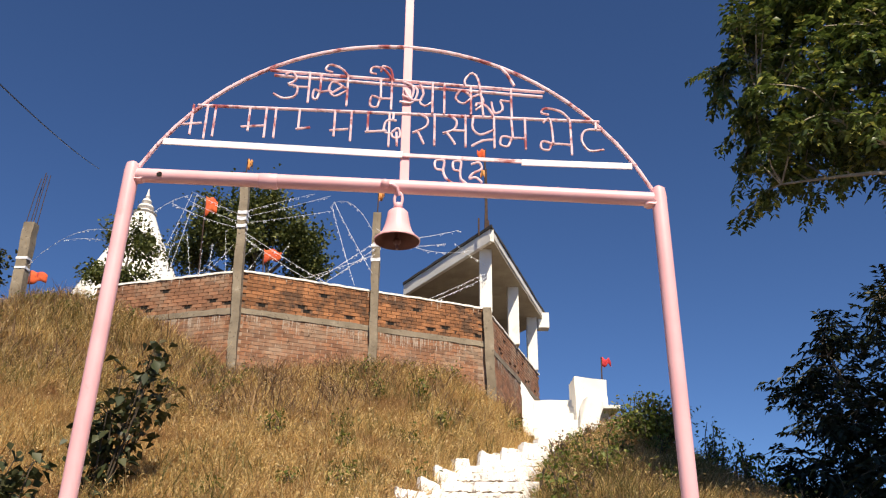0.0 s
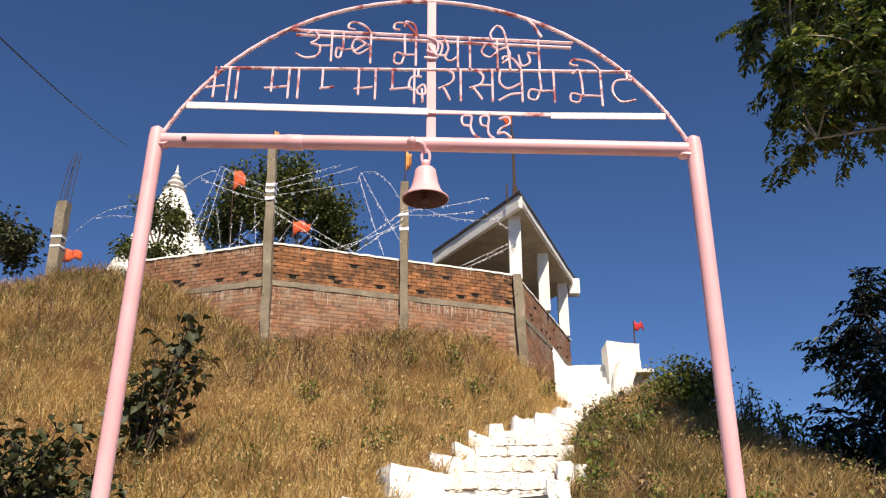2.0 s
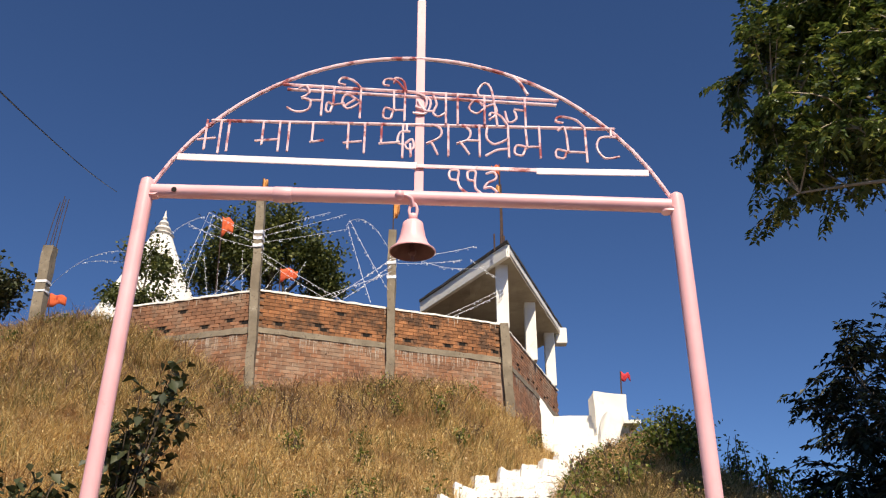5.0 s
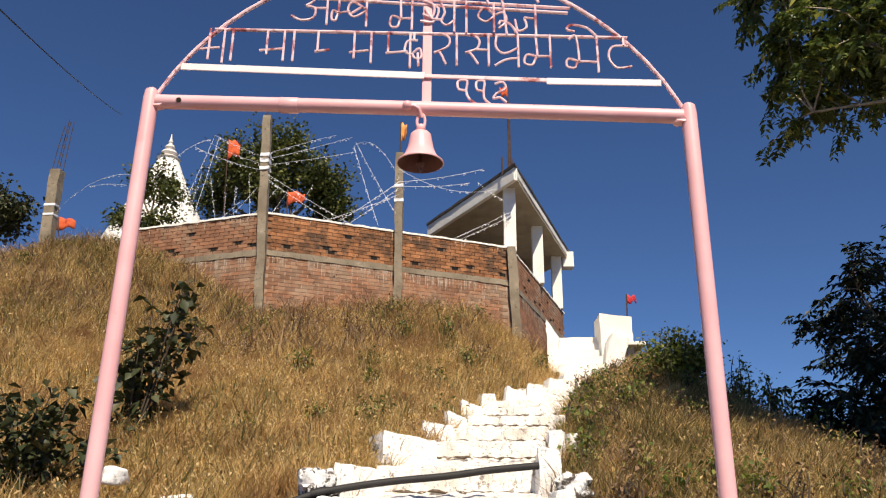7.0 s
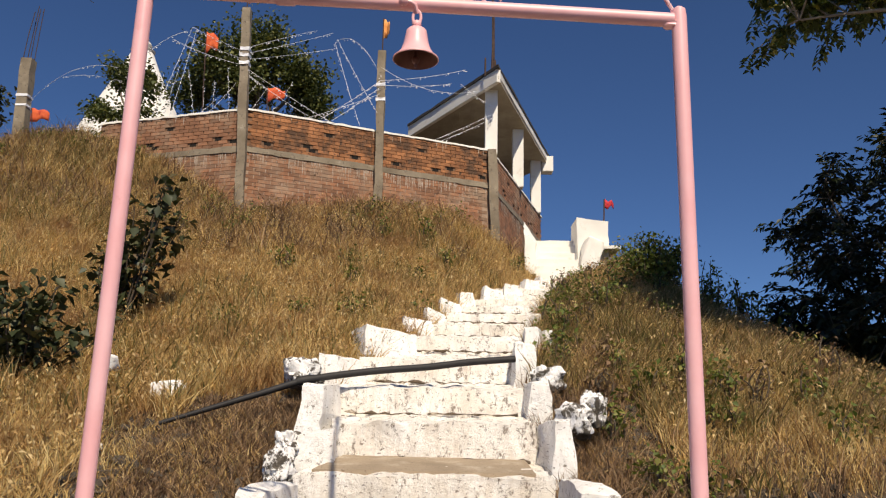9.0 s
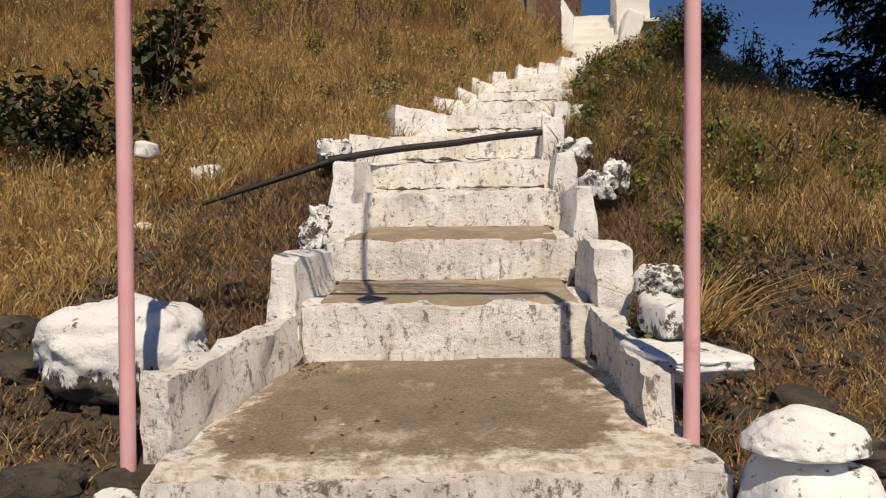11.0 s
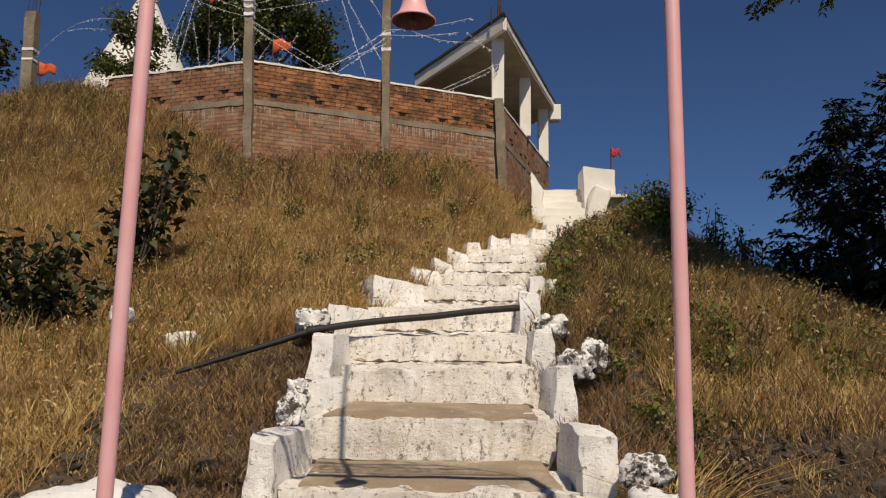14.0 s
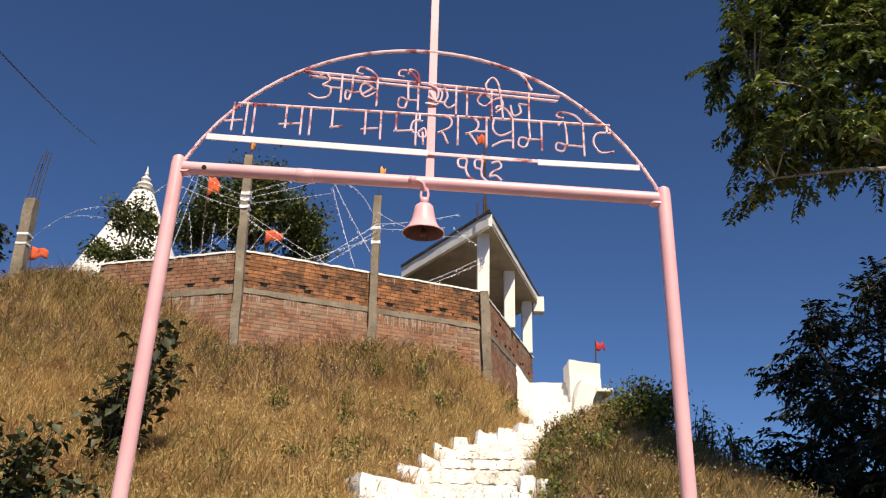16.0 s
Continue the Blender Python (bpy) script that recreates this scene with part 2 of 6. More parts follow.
M_DRIP = surface("lime_drip_stain", (0.36, 0.28, 0.21), (0.55, 0.47, 0.39), 8, 0.9, (0.24, 0.14, 0.085), 9, 0.48, 0.62, None, 30, 0.2, 0.003)
M_GOLD = surface("gilt_finial", (0.66, 0.61, 0.54), (0.78, 0.74, 0.68), 6, 0.5, None, 3, 0.5, 0.7, None, 30, 0.1, 0.005)
M_TINSEL = surface("pale_tinsel", (0.75, 0.76, 0.80), (0.88, 0.88, 0.90), 30, 0.35, None, 3, 0.5, 0.7, None, 30, 0)
M_WIRE = surface("black_cable", (0.01, 0.01, 0.012), (0.02, 0.02, 0.022), 30, 0.6, None, 3, 0.5, 0.7, None, 30, 0)
M_BELL_IN = surface("dark_bell_metal", (0.10, 0.035, 0.028), (0.20, 0.08, 0.065), 12, 0.6, None, 3, 0.5, 0.7, None, 30, 0.1, 0.003)
# grey-blue hill colour with the distance haze painted in
M_HAZE = surface("haze_coloured_hills", (0.16, 0.17, 0.20), (0.20, 0.21, 0.25), 0.01, 1.0, None, 3, 0.5, 0.7, None, 30, 0)
M_GRASS = blade_mat("dry_grass", [(0.0, (0.26, 0.15, 0.06)), (0.28, (0.56, 0.36, 0.13)), (0.60, (0.74, 0.52, 0.20)), (0.88, (0.90, 0.72, 0.37)), (1.0, (0.34, 0.29, 0.08))], 0.75, 0.42, (0.38, 0.215, 0.09), 1.2)
M_SEED = blade_mat("seed_heads", [(0.0, (0.34, 0.205, 0.09)), (0.3, (0.54, 0.35, 0.14)), (0.7, (0.72, 0.52, 0.22)), (1.0, (0.82, 0.66, 0.37))], 0.8, 0.45, (0.42, 0.245, 0.105), 1.2)
M_DEAD = blade_mat("dead_weeds", [(0.0, (0.13, 0.085, 0.05)), (0.6, (0.25, 0.15, 0.08)), (1.0, (0.44, 0.30, 0.16))], 0.85, 0.2)
M_GREEN_GRASS = blade_mat("green_grass", [(0.0, (0.10, 0.095, 0.025)), (0.4, (0.18, 0.15, 0.04)), (0.75, (0.30, 0.205, 0.07)), (1.0, (0.42, 0.29, 0.11))], 0.75, 0.35)
M_WEED = blade_mat("weed_leaves", [(0.0, (0.08, 0.115, 0.018)), (0.6, (0.15, 0.19, 0.03)), (1.0, (0.28, 0.26, 0.06))], 0.6, 0.35)
M_LEAF = blade_mat("tree_leaves", [(0.0, (0.03, 0.05, 0.012)), (0.5, (0.075, 0.115, 0.024)), (0.85, (0.17, 0.215, 0.045)), (1.0, (0.42, 0.40, 0.09))], 0.40, 0.30)
M_TWIG = surface("pale_bark", (0.22, 0.18, 0.13), (0.42, 0.36, 0.28), 9, 0.85, None, 3, 0.5, 0.7, None, 30, 0.5, 0.01)
# near-black greens: the slope tree's shade is painted into its leaves
M_LEAF_DARK = blade_mat("shade_dark_leaves", [(0.0, (0.012, 0.02, 0.008)), (0.6, (0.022, 0.034, 0.012)), (1.0, (0.045, 0.055, 0.018))], 0.5, 0.15)
M_LEAF_BUSH = blade_mat("bush_leaves", [(0.0, (0.022, 0.032, 0.010)), (0.6, (0.045, 0.055, 0.018)), (0.95, (0.08, 0.08, 0.03)), (1.0, (0.16, 0.09, 0.04))], 0.55, 0.15)
M_LEAF_FAR = blade_mat("hill_tree_leaves", [(0.0, (0.035, 0.05, 0.012)), (0.6, (0.085, 0.105, 0.024)), (1.0, (0.21, 0.21, 0.055))], 0.6, 0.3)

# ---------------------------------------------------------------- helpers


def thing(name, label="", category="", at=(0, 0, 0), group="", kind=""):
    ob = new(name)
    ob.empty_display_size = 0.1
    ob.location = at
    return tagged(ob, label, category, group, kind)


def mesh_object(name, bm, material, smooth=False):
    me = bpy.data.meshes.new(name)
    bm.normal_update()
    bm.to_mesh(me)
    bm.free()
    me.materials.append(material)
    if smooth:
        me.shade_smooth()
        me.set_sharp_from_angle(angle=radians(42))
    return new(name, me)


def part(name, bm, material, parent, label="", smooth=False):
    """A bmesh in world coordinates becomes one mesh under a thing or a part."""
    ob = mesh_object(name, bm, material, smooth)
    home = parent.location.copy() if parent.parent is None else parent.parent.location + parent.location
    ob.data.transform(Matrix.Translation(-home))
    ob.parent = parent
    return tagged(ob, label)


def raw_mesh(name, verts, faces, material):
    me = bpy.data.meshes.new(name)
    verts, faces = np.asarray(verts, np.float32), np.asarray(faces, np.int32)
    k = faces.shape[1]
    me.vertices.add(len(verts))
    me.vertices.foreach_set("co", verts.ravel())
    me.loops.add(faces.size)
    me.loops.foreach_set("vertex_index", faces.ravel())
    me.polygons.add(len(faces))
    me.polygons.foreach_set("loop_start", np.arange(0, faces.size, k, dtype=np.int32))
    me.update(calc_edges=True)
    me.materials.append(material)
    return me


def box(bm, x0, x1, y0, y1, z0, z1, bevel=0.0, m=None):
    made = bmesh.ops.create_cube(bm, size=1)["verts"]
    bmesh.ops.transform(bm, matrix=Matrix.Translation(((x0 + x1) / 2, (y0 + y1) / 2, (z0 + z1) / 2)) @ Matrix.Diagonal((x1 - x0, y1 - y0, z1 - z0, 1)), verts=made)
    if bevel:
        edges = list({e for v in made for e in v.link_edges})
        out = bmesh.ops.bevel(bm, geom=edges, offset=bevel, segments=2, affect="EDGES", profile=0.6)
        made = list({v for f in out["faces"] for v in f.verts} | {v for v in made if v.is_valid})
    if m is not None:
        bmesh.ops.transform(bm, matrix=m, verts=[v for v in made if v.is_valid])
    return bm


def smooth_path(points, steps=4):
    p = [Vector(q) for q in points]
    if len(p) < 3:
        return p
    out = []
    for i in range(len(p) - 1):
        a, b, c, d = p[max(i - 1, 0)], p[i], p[i + 1], p[min(i + 2, len(p) - 1)]
        for s in range(steps):
            t = s / steps
            out.append(0.5 * ((2 * b) + (c - a) * t + (2 * a - 5 * b + 4 * c - d) * t * t + (3 * b - a - 3 * c + d) * t ** 3))
    out.append(p[-1])
    return out


def tube(bm, points, radius, sides=8, cap=True):
    """A swept round bar along points; radius may be one number or one per point."""
    pts = [Vector(q) for q in points]
    rad = list(radius) if isinstance(radius, (list, tuple)) else [radius] * len(pts)
    rings, up = [], None
    for i, p in enumerate(pts):
        way = (pts[min(i + 1, len(pts) - 1)] - pts[max(i - 1, 0)])
        way = way.normalized() if way.length > 1e-9 else Vector((0, 0, 1))
        if up is None:
            up = way.orthogonal().normalized()
        up = up - way * up.dot(way)
        up = up.normalized() if up.length > 1e-6 else way.orthogonal().normalized()
        side = way.cross(up)
        rings.append([bm.verts.new(p + rad[i] * (math.cos(a) * up + math.sin(a) * side)) for a in (2 * math.pi * k / sides for k in range(sides))])
    for a, b in zip(rings, rings[1:]):
        for k in range(sides):
            bm.faces.new((a[k], a[(k + 1) % sides], b[(k + 1) % sides], b[k]))
    if cap:
        bm.faces.new(rings[0][::-1])
        bm.faces.new(rings[-1])
    return bm


def lathe(bm, profile, at, sides=28, cap=False):
    rings = []
    for r, z in profile:
        rings.append([bm.verts.new((at[0] + r * math.cos(2 * math.pi * k / sides), at[1] + r * math.sin(2 * math.pi * k / sides), at[2] + z)) for k in range(sides)])
    for a, b in zip(rings, rings[1:]):
        for k in range(sides):
            bm.faces.new((a[k], a[(k + 1) % sides], b[(k + 1) % sides], b[k]))
    if cap:
        bm.faces.new(rings[0][::-1])
        bm.faces.new(rings[-1])
    return bm


def rough_block(bm, size, m, seed, rounding=4.0, jag=0.05, level=3, flat=1.0):
    """A stone: a rounded box with an uneven surface."""
    made = bmesh.ops.create_icosphere(bm, subdivisions=level, radius=1)["verts"]
    off = Vector((seed * 7.3, seed * 3.1, seed * 1.7))
    for v in made:
        d = v.co.copy()
        k = (abs(d.x) ** rounding + abs(d.y) ** rounding + abs(d.z) ** rounding) ** (-1 / rounding)
        d = d * k
        d *= 1 + jag * 2.2 * noise.noise(d * 1.6 + off) + jag * noise.noise(d * 4.5 + off)
        d += Vector((noise.noise(d * 9 + off), noise.noise(d * 9 - off), noise.noise(d * 11 + off))) * jag * 0.28
        v.co = m @ Vector((d.x * size[0] / 2, d.y * size[1] / 2, d.z * (flat if d.z < 0 else 1.0) * size[2] / 2))
    return bm


def chunk(bm, size, m, seed, bevel=0.014):
    """An angular quarried stone: the hull of a jittered box with worn edges."""
    r = random.Random(seed * 13 + 1)
    piece = bmesh.new()
    for u in (-1, 1):
        for v in (-1, 1):
            for w in (-1, 1):
                k = 1 - 0.40 * r.random()
                piece.verts.new((u * k * size[0] / 2, v * (1 - 0.34 * r.random()) * size[1] / 2, w * (1 - 0.36 * r.random()) * size[2] / 2))
    for a in range(3):
        for sgn in (-1, 1):
            q = [r.uniform(-0.5, 0.5) * size[0] * 0.7, r.uniform(-0.5, 0.5) * size[1] * 0.7, r.uniform(-0.5, 0.5) * size[2] * 0.7]
            q[a] = sgn * size[a] * r.uniform(0.46, 0.52)
            piece.verts.new(q)
    bmesh.ops.convex_hull(piece, input=piece.verts[:])
    bmesh.ops.dissolve_limit(piece, angle_limit=0.12, verts=piece.verts[:], edges=piece.edges[:])
    bmesh.ops.bevel(piece, geom=piece.edges[:], offset=bevel, segments=2, affect="EDGES", profile=0.5)
    bmesh.ops.triangulate(piece, faces=piece.faces[:])
    bmesh.ops.subdivide_edges(piece, edges=[e for e in piece.edges if e.calc_length() > 0.07], cuts=2, use_grid_fill=True)
    bmesh.ops.triangulate(piece, faces=piece.faces[:])
    for v in piece.verts:
        v.co += Vector((noise.noise(v.co * 9 + Vector((seed, 0, 0))), noise.noise(v.co * 9 + Vector((0, seed, 5))), noise.noise(v.co * 9 + Vector((3, 0, seed))))) * 0.022
    piece.transform(m)
    me = bpy.data.meshes.new("chunk")
    piece.to_mesh(me)
    piece.free()
    bm.from_mesh(me)
    bpy.data.meshes.remove(me)
    return bm


def roughen(bm, amount, scale, seed=0.0):
    for v in bm.verts:
        o = Vector((seed, seed * 2.3, -seed))
        v.co += Vector((noise.noise(v.co * scale + o), noise.noise(v.co * scale + o + Vector((31, 0, 0))), noise.noise(v.co * scale + o + Vector((0, 57, 0))))) * amount
    return bm


def grid_box(bm, corners, nx, ny, nz):
    """A box with subdivided faces between eight corners (x fastest, then y, then z), for uneven plaster and stone."""
    c = [Vector(q) for q in corners]

    def at(u, v, w):
        low = c[0].lerp(c[1], u).lerp(c[2].lerp(c[3], u), v)
        return low.lerp(c[4].lerp(c[5], u).lerp(c[6].lerp(c[7], u), v), w)
    seen = {}

    def vert(i, j, k):
        if (i, j, k) not in seen:
            seen[i, j, k] = bm.verts.new(at(i / nx, j / ny, k / nz))
        return seen[i, j, k]
    for i in range(nx):
        for j in range(ny):
            bm.faces.new((vert(i, j, 0), vert(i, j + 1, 0), vert(i + 1, j + 1, 0), vert(i + 1, j, 0)))
            bm.faces.new((vert(i, j, nz), vert(i + 1, j, nz), vert(i + 1, j + 1, nz), vert(i, j + 1, nz)))
    for i in range(nx):
        for k in range(nz):
            bm.faces.new((vert(i, 0, k), vert(i + 1, 0, k), vert(i + 1, 0, k + 1), vert(i, 0, k + 1)))
            bm.faces.new((vert(i, ny, k), vert(i, ny, k + 1), vert(i + 1, ny, k + 1), vert(i + 1, ny, k)))
    for j in range(ny):
        for k in range(nz):
            bm.faces.new((vert(0, j, k), vert(0, j, k + 1), vert(0, j + 1, k + 1), vert(0, j + 1, k)))
            bm.faces.new((vert(nx, j, k), vert(nx, j + 1, k), vert(nx, j + 1, k + 1), vert(nx, j, k + 1)))
    return bm


# ---------------------------------------------------------------- ground
STEP_Y = [1.4, 2.3, 3.1, 3.9, 4.7, 5.5, 6.3, 7.1, 7.85, 8.55, 9.25, 9.95, 10.65, 11.35, 12.05]
STEP_LOW = [-0.11, 0.26, 0.61, 0.95, 1.26, 1.63, 1.89, 2.16, 2.38, 2.58, 2.79, 2.99, 3.18, 3.37, 3.56]
STEP_TOP = [0.20, 0.545, 0.875, 1.18, 1.48, 1.80, 2.03, 2.28, 2.50, 2.70, 2.91, 3.11, 3.30, 3.49, 3.70]


def stair_left(y):
    return np.interp(y, [1.4, 2.3, 3.1, 3.9, 4.7, 5.5, 6.3, 7.1, 7.85, 8.55, 9.25, 9.95, 10.65, 11.35, 12.05, 13],
                     [-0.73, -0.74, -0.62, -0.66, -0.60, -0.13, 0.06, 0.24, 0.40, 0.57, 0.78, 1.05, 1.35, 1.65, 1.96, 2.3])


def stair_right(y):
    return np.interp(y, [1.4, 3.1, 4.7, 5.5, 6.3, 7.1, 9, 11, 13], [0.87, 0.82, 0.80, 0.95, 1.08, 1.22, 1.62, 2.15, 2.9])


def ease(x, a, b):
    t = np.clip((x - a) / (b - a), 0, 1)
    return t * t * (3 - 2 * t)


def wall_y(x):
    return np.interp(x, [-12, -7.3, -3.74, 1.2, 3.0], [14.6, 13.2, 12.1, 14.2, 19.7])


def ground_z(x, y):
    x, y = np.asarray(x, float), np.asarray(y, float)
    s = np.interp(y, [-60, -6, -3, -1, -0.5, 0.2, 1.2, 2.3, 3.1, 3.9, 4.7, 5.5, 6.3, 7.1, 9.25, 12.05, 13.2, 16, 40, 120], [-2, -0.85, -0.72, -0.55, -0.42, -0.24, -0.10, 0.26, 0.6, 0.95, 1.26, 1.6, 1.87, 2.13, 2.77, 3.6, 4.05, 4.7, 3, -6])
    left = np.interp(y, [-60, -6, -3, -1, 0, 1.5, 3, 4.5, 6.8, 9, 12, 13.2, 14.5, 18, 24, 40, 120], [-2, -0.85, -0.70, -0.40, -0.24, 0.06, 0.55, 1.06, 2.05, 3.15, 4.75, 5.15, 5.4, 6.25, 7.4, 7.6, -4])
    left = left + (0.31 * np.clip(-3.9 - x, 0, 3.6) + 0.42 * np.exp(-((x + 6.3) / 2.0) ** 2)) * ease(y, 6, 13) - 0.3 * np.clip(-18 - x, 0, 200)
    right = s + 0.32 * np.exp(-((x - stair_right(y) - 1.2) / 0.9) ** 2) * ease(y, 5, 10) - 0.12 * (1 - ease(y, 2, 6)) * ease(x, 1.0, 1.8)
    fall = np.clip(x - 3.65 + 0.12 * np.clip(y - 9, 0, 5), 0, 400)
    right = right - 1.6 * (1 - np.exp(-fall / 3.2)) * ease(y, 1.0, 7.0) - 0.03 * np.clip(x - 8, 0, 200)
    wl = ease(stair_left(y) - x, 0.15, 2.3)
    wr = ease(x - stair_right(y), 0.05, 1.2)
    z = s * (1 - wl) * (1 - wr) + left * wl + right * wr * (1 - wl)
    above = ease(y, 11.6, 14.0) * ease(-x, -2.2, -0.6)
    z = z * (1 - above) + np.maximum(z, 4.6) * above
    yard = ease(x, -7.6, -6.9) * ease(y - wall_y(x), 0.15, 0.5) * (1 - ease(y, 30, 36)) * (1 - ease(x, 3.0, 3.4))
    z = z * (1 - yard) + 6.05 * yard
    under = ease(x - stair_left(y), -0.02, 0.1) * (1 - ease(x - stair_right(y), -0.1, 0.02)) * ease(y, -0.45, -0.3) * (1 - ease(y, 12.6, 13))
    z = z - 0.35 * under
    lump = 0.05 * np.sin(1.7 * x + 0.6 * y) * np.sin(1.3 * y - 0.5 * x) + 0.03 * np.sin(4.1 * x + 1.0) * np.sin(3.7 * y + 2.0)
    return np.maximum(z + lump * (1 - under) * ease(np.hypot(x, y + 1), 1.2, 4), -7.0 - 0.002 * np.hypot(x, y))


def far_steps(near0, near1, step, reach):
    mid = list(np.arange(near0, near1 + 1e-6, step))
    out, d = [], step
    while near1 + (out[-1] if out else 0) < reach:
        d *= 1.28
        out.append((out[-1] if out else 0) + d)
    return np.array([near0 - o for o in out[::-1]] + mid + [near1 + o for o in out])


gx, gy = far_steps(-14, 8, 0.16, 2600), far_steps(-4, 20, 0.16, 2600)
GX, GY = np.meshgrid(gx, gy)
GZ = ground_z(GX, GY)
idx = np.arange(GX.size).reshape(GX.shape)
quads = np.stack([idx[:-1, :-1], idx[:-1, 1:], idx[1:, 1:], idx[1:, :-1]], -1).reshape(-1, 4)
ground = new("ground", raw_mesh("ground", np.stack([GX, GY, GZ], -1).reshape(-1, 3), quads, M_SOIL))
ground.data.shade_smooth()
tagged(ground, "dry stony hillside soil under grass", "ground", kind="structure")

# ---------------------------------------------------------------- stairs and platform
stairs = thing("stone_stairs", "whitewashed rough stone stairs climbing the dry hillside", "stairs", (0, 1.4, -0.2), kind="structure")
for i, (y0, lo, hi) in enumerate(zip(STEP_Y, STEP_LOW, STEP_TOP)):
    y1 = STEP_Y[i + 1] if i + 1 < len(STEP_Y) else 12.8
    back = STEP_LOW[i + 1] if i + 1 < len(STEP_LOW) else hi + 0.06
    l0, l1, r0, r1 = float(stair_left(y0)) - 0.02, float(stair_left(y1)) - 0.02, float(stair_right(y0)) + 0.04, float(stair_right(y1)) + 0.04
    skew = 0.05 * math.sin(i * 2.1)
    bm = bmesh.new()
    grid_box(bm, [(l0, y0, lo - 0.3), (r0, y0 + skew, lo - 0.3), (l1, y1 + 0.12, lo - 0.3), (r1, y1 + 0.12, lo - 0.3),
                  (l0, y0 + 0.03, hi), (r0, y0 + 0.03 + skew, hi), (l1, y1 + 0.12, back), (r1, y1 + 0.12, back)], 30, 9, 7)
    roughen(bm, 0.034, 5.0, i)
    roughen(bm, 0.020, 14.0, i)
    part("step", bm, M_WHITE, stairs, "", True)
    if i > 0:
        # uneven dark strip along the joint at the foot of the riser
        r = random.Random(i + 300)
        line = [(l0 + 0.05 + (r0 - l0 - 0.1) * q / 26, y0 - 0.012 + skew * q / 26 + r.uniform(-0.012, 0.012), lo + 0.012 + r.uniform(-0.012, 0.010)) for q in range(27)]
        part("joint_strip", tube(bmesh.new(), line, [r.choice((0.003, 0.006, 0.011, 0.017)) for q in line], 5), M_JOINT, stairs, "dark uneven strip along the joint")
    if i < 2:
        bm = bmesh.new()
        grid_box(bm, [(l0 + 0.1, y0 + 0.13, lo), (r0 - 0.1, y0 + 0.12 + skew, lo), (l1 + 0.1, y1 + 0.02, lo), (r1 - 0.1, y1 + 0.02, lo),
                      (l0 + 0.1, y0 + 0.13, hi + 0.022), (r0 - 0.1, y0 + 0.12 + skew, hi + 0.022), (l1 + 0.1, y1 + 0.02, back + 0.030), (r1 - 0.1, y1 + 0.02, back + 0.030)], 14, 6, 1)
        roughen(bm, 0.010, 4.0, i + 20)
        part("tread", bm, M_TREAD, stairs, "worn bare brown cement tread", True)



def kerb(x0, x1, y0, y1, z0, z1, turn=0.0, taper=0.05, slope=0.0, seed=0, back=0.0, material=None, label=""):
    """A whitewashed edge stone: foot x0..x1, y0..y1, sunk below z0; taper narrows its top, slope lowers its inner (positive) end."""
    r = random.Random(seed * 17 + 5)
    cx, cy, w, d = (x0 + x1) / 2, (y0 + y1) / 2, (x1 - x0) / 2, (y1 - y0) / 2
    m = pose(cx, cy, 0, 0, 0, turn)
    o = [r.uniform(-0.022, 0.022) for k in range(12)]
    foot = [(u * w, v * d, z0 - 0.18) for v in (-1, 1) for u in (-1, 1)]
    head = [(u * (w - taper * 0.5) + o[k], v * (d - taper * 0.4) + o[k + 4], z1 - (slope if u > 0 else 0) + (back if v > 0 else 0) + o[k + 8]) for k, (v, u) in enumerate(((-1, -1), (-1, 1), (1, -1), (1, 1)))]
    bm = grid_box(bmesh.new(), [m @ Vector(q) for q in foot + head], 7, 7, 7)
    for v in bm.verts:
        q = m.inverted() @ v.co
        edge = max(abs(q.x) / w, abs(q.y) / d)
        if q.z > z1 - slope - 0.05 and edge > 0.8:
            v.co.z -= 0.030 * (edge - 0.8) / 0.2
    roughen(bm, 0.026, 6.0, seed)
    roughen(bm, 0.012, 17.0, seed + 3)
    part("kerb_stone", bm, material or M_KERB, stairs, label, True)


# edge stones of the lower steps, left side then right side
kerb(-0.93, -0.72, 1.45, 2.25, 0.19, 0.475, -4, 0.06, 0.0, 1, 0.02)
kerb(-0.90, -0.56, 2.72, 3.10, 0.58, 0.79, 4, 0.04, -0.02, 2)
kerb(-0.90, -0.68, 3.25, 3.88, 0.86, 1.165, -8, 0.06, 0.0, 3)
kerb(-0.97, -0.50, 4.25, 4.72, 1.22, 1.50, 10, 0.06, 0.05, 4)
kerb(0.885, 1.085, 1.46, 2.24, 0.2, 0.545, 3, 0.02, 0.0, 6)
kerb(0.87, 1.07, 2.72, 3.18, 0.60, 0.90, 9, 0.06, 0.0, 7)
kerb(0.85, 1.05, 3.66, 4.02, 0.95, 1.235, 6, 0.03, 0.0, 8)
kerb(0.81, 1.03, 4.45, 4.9, 1.26, 1.64, 0, 0.04, 0.0, 9)
kerb(1.01, 1.21, 5.4, 5.8, 1.6, 1.92, -6, 0.05, 0.0, 10)
kerb(1.22, 1.34, 5.6, 5.9, 1.68, 1.90, 10, 0.04, 0.0, 11)
kerb(1.18, 1.42, 6.85, 7.15, 2.1, 2.27, -8, 0.05, 0.0, 12)
kerb(1.40, 1.60, 7.9, 8.2, 2.36, 2.52, 6, 0.05, 0.0, 13)
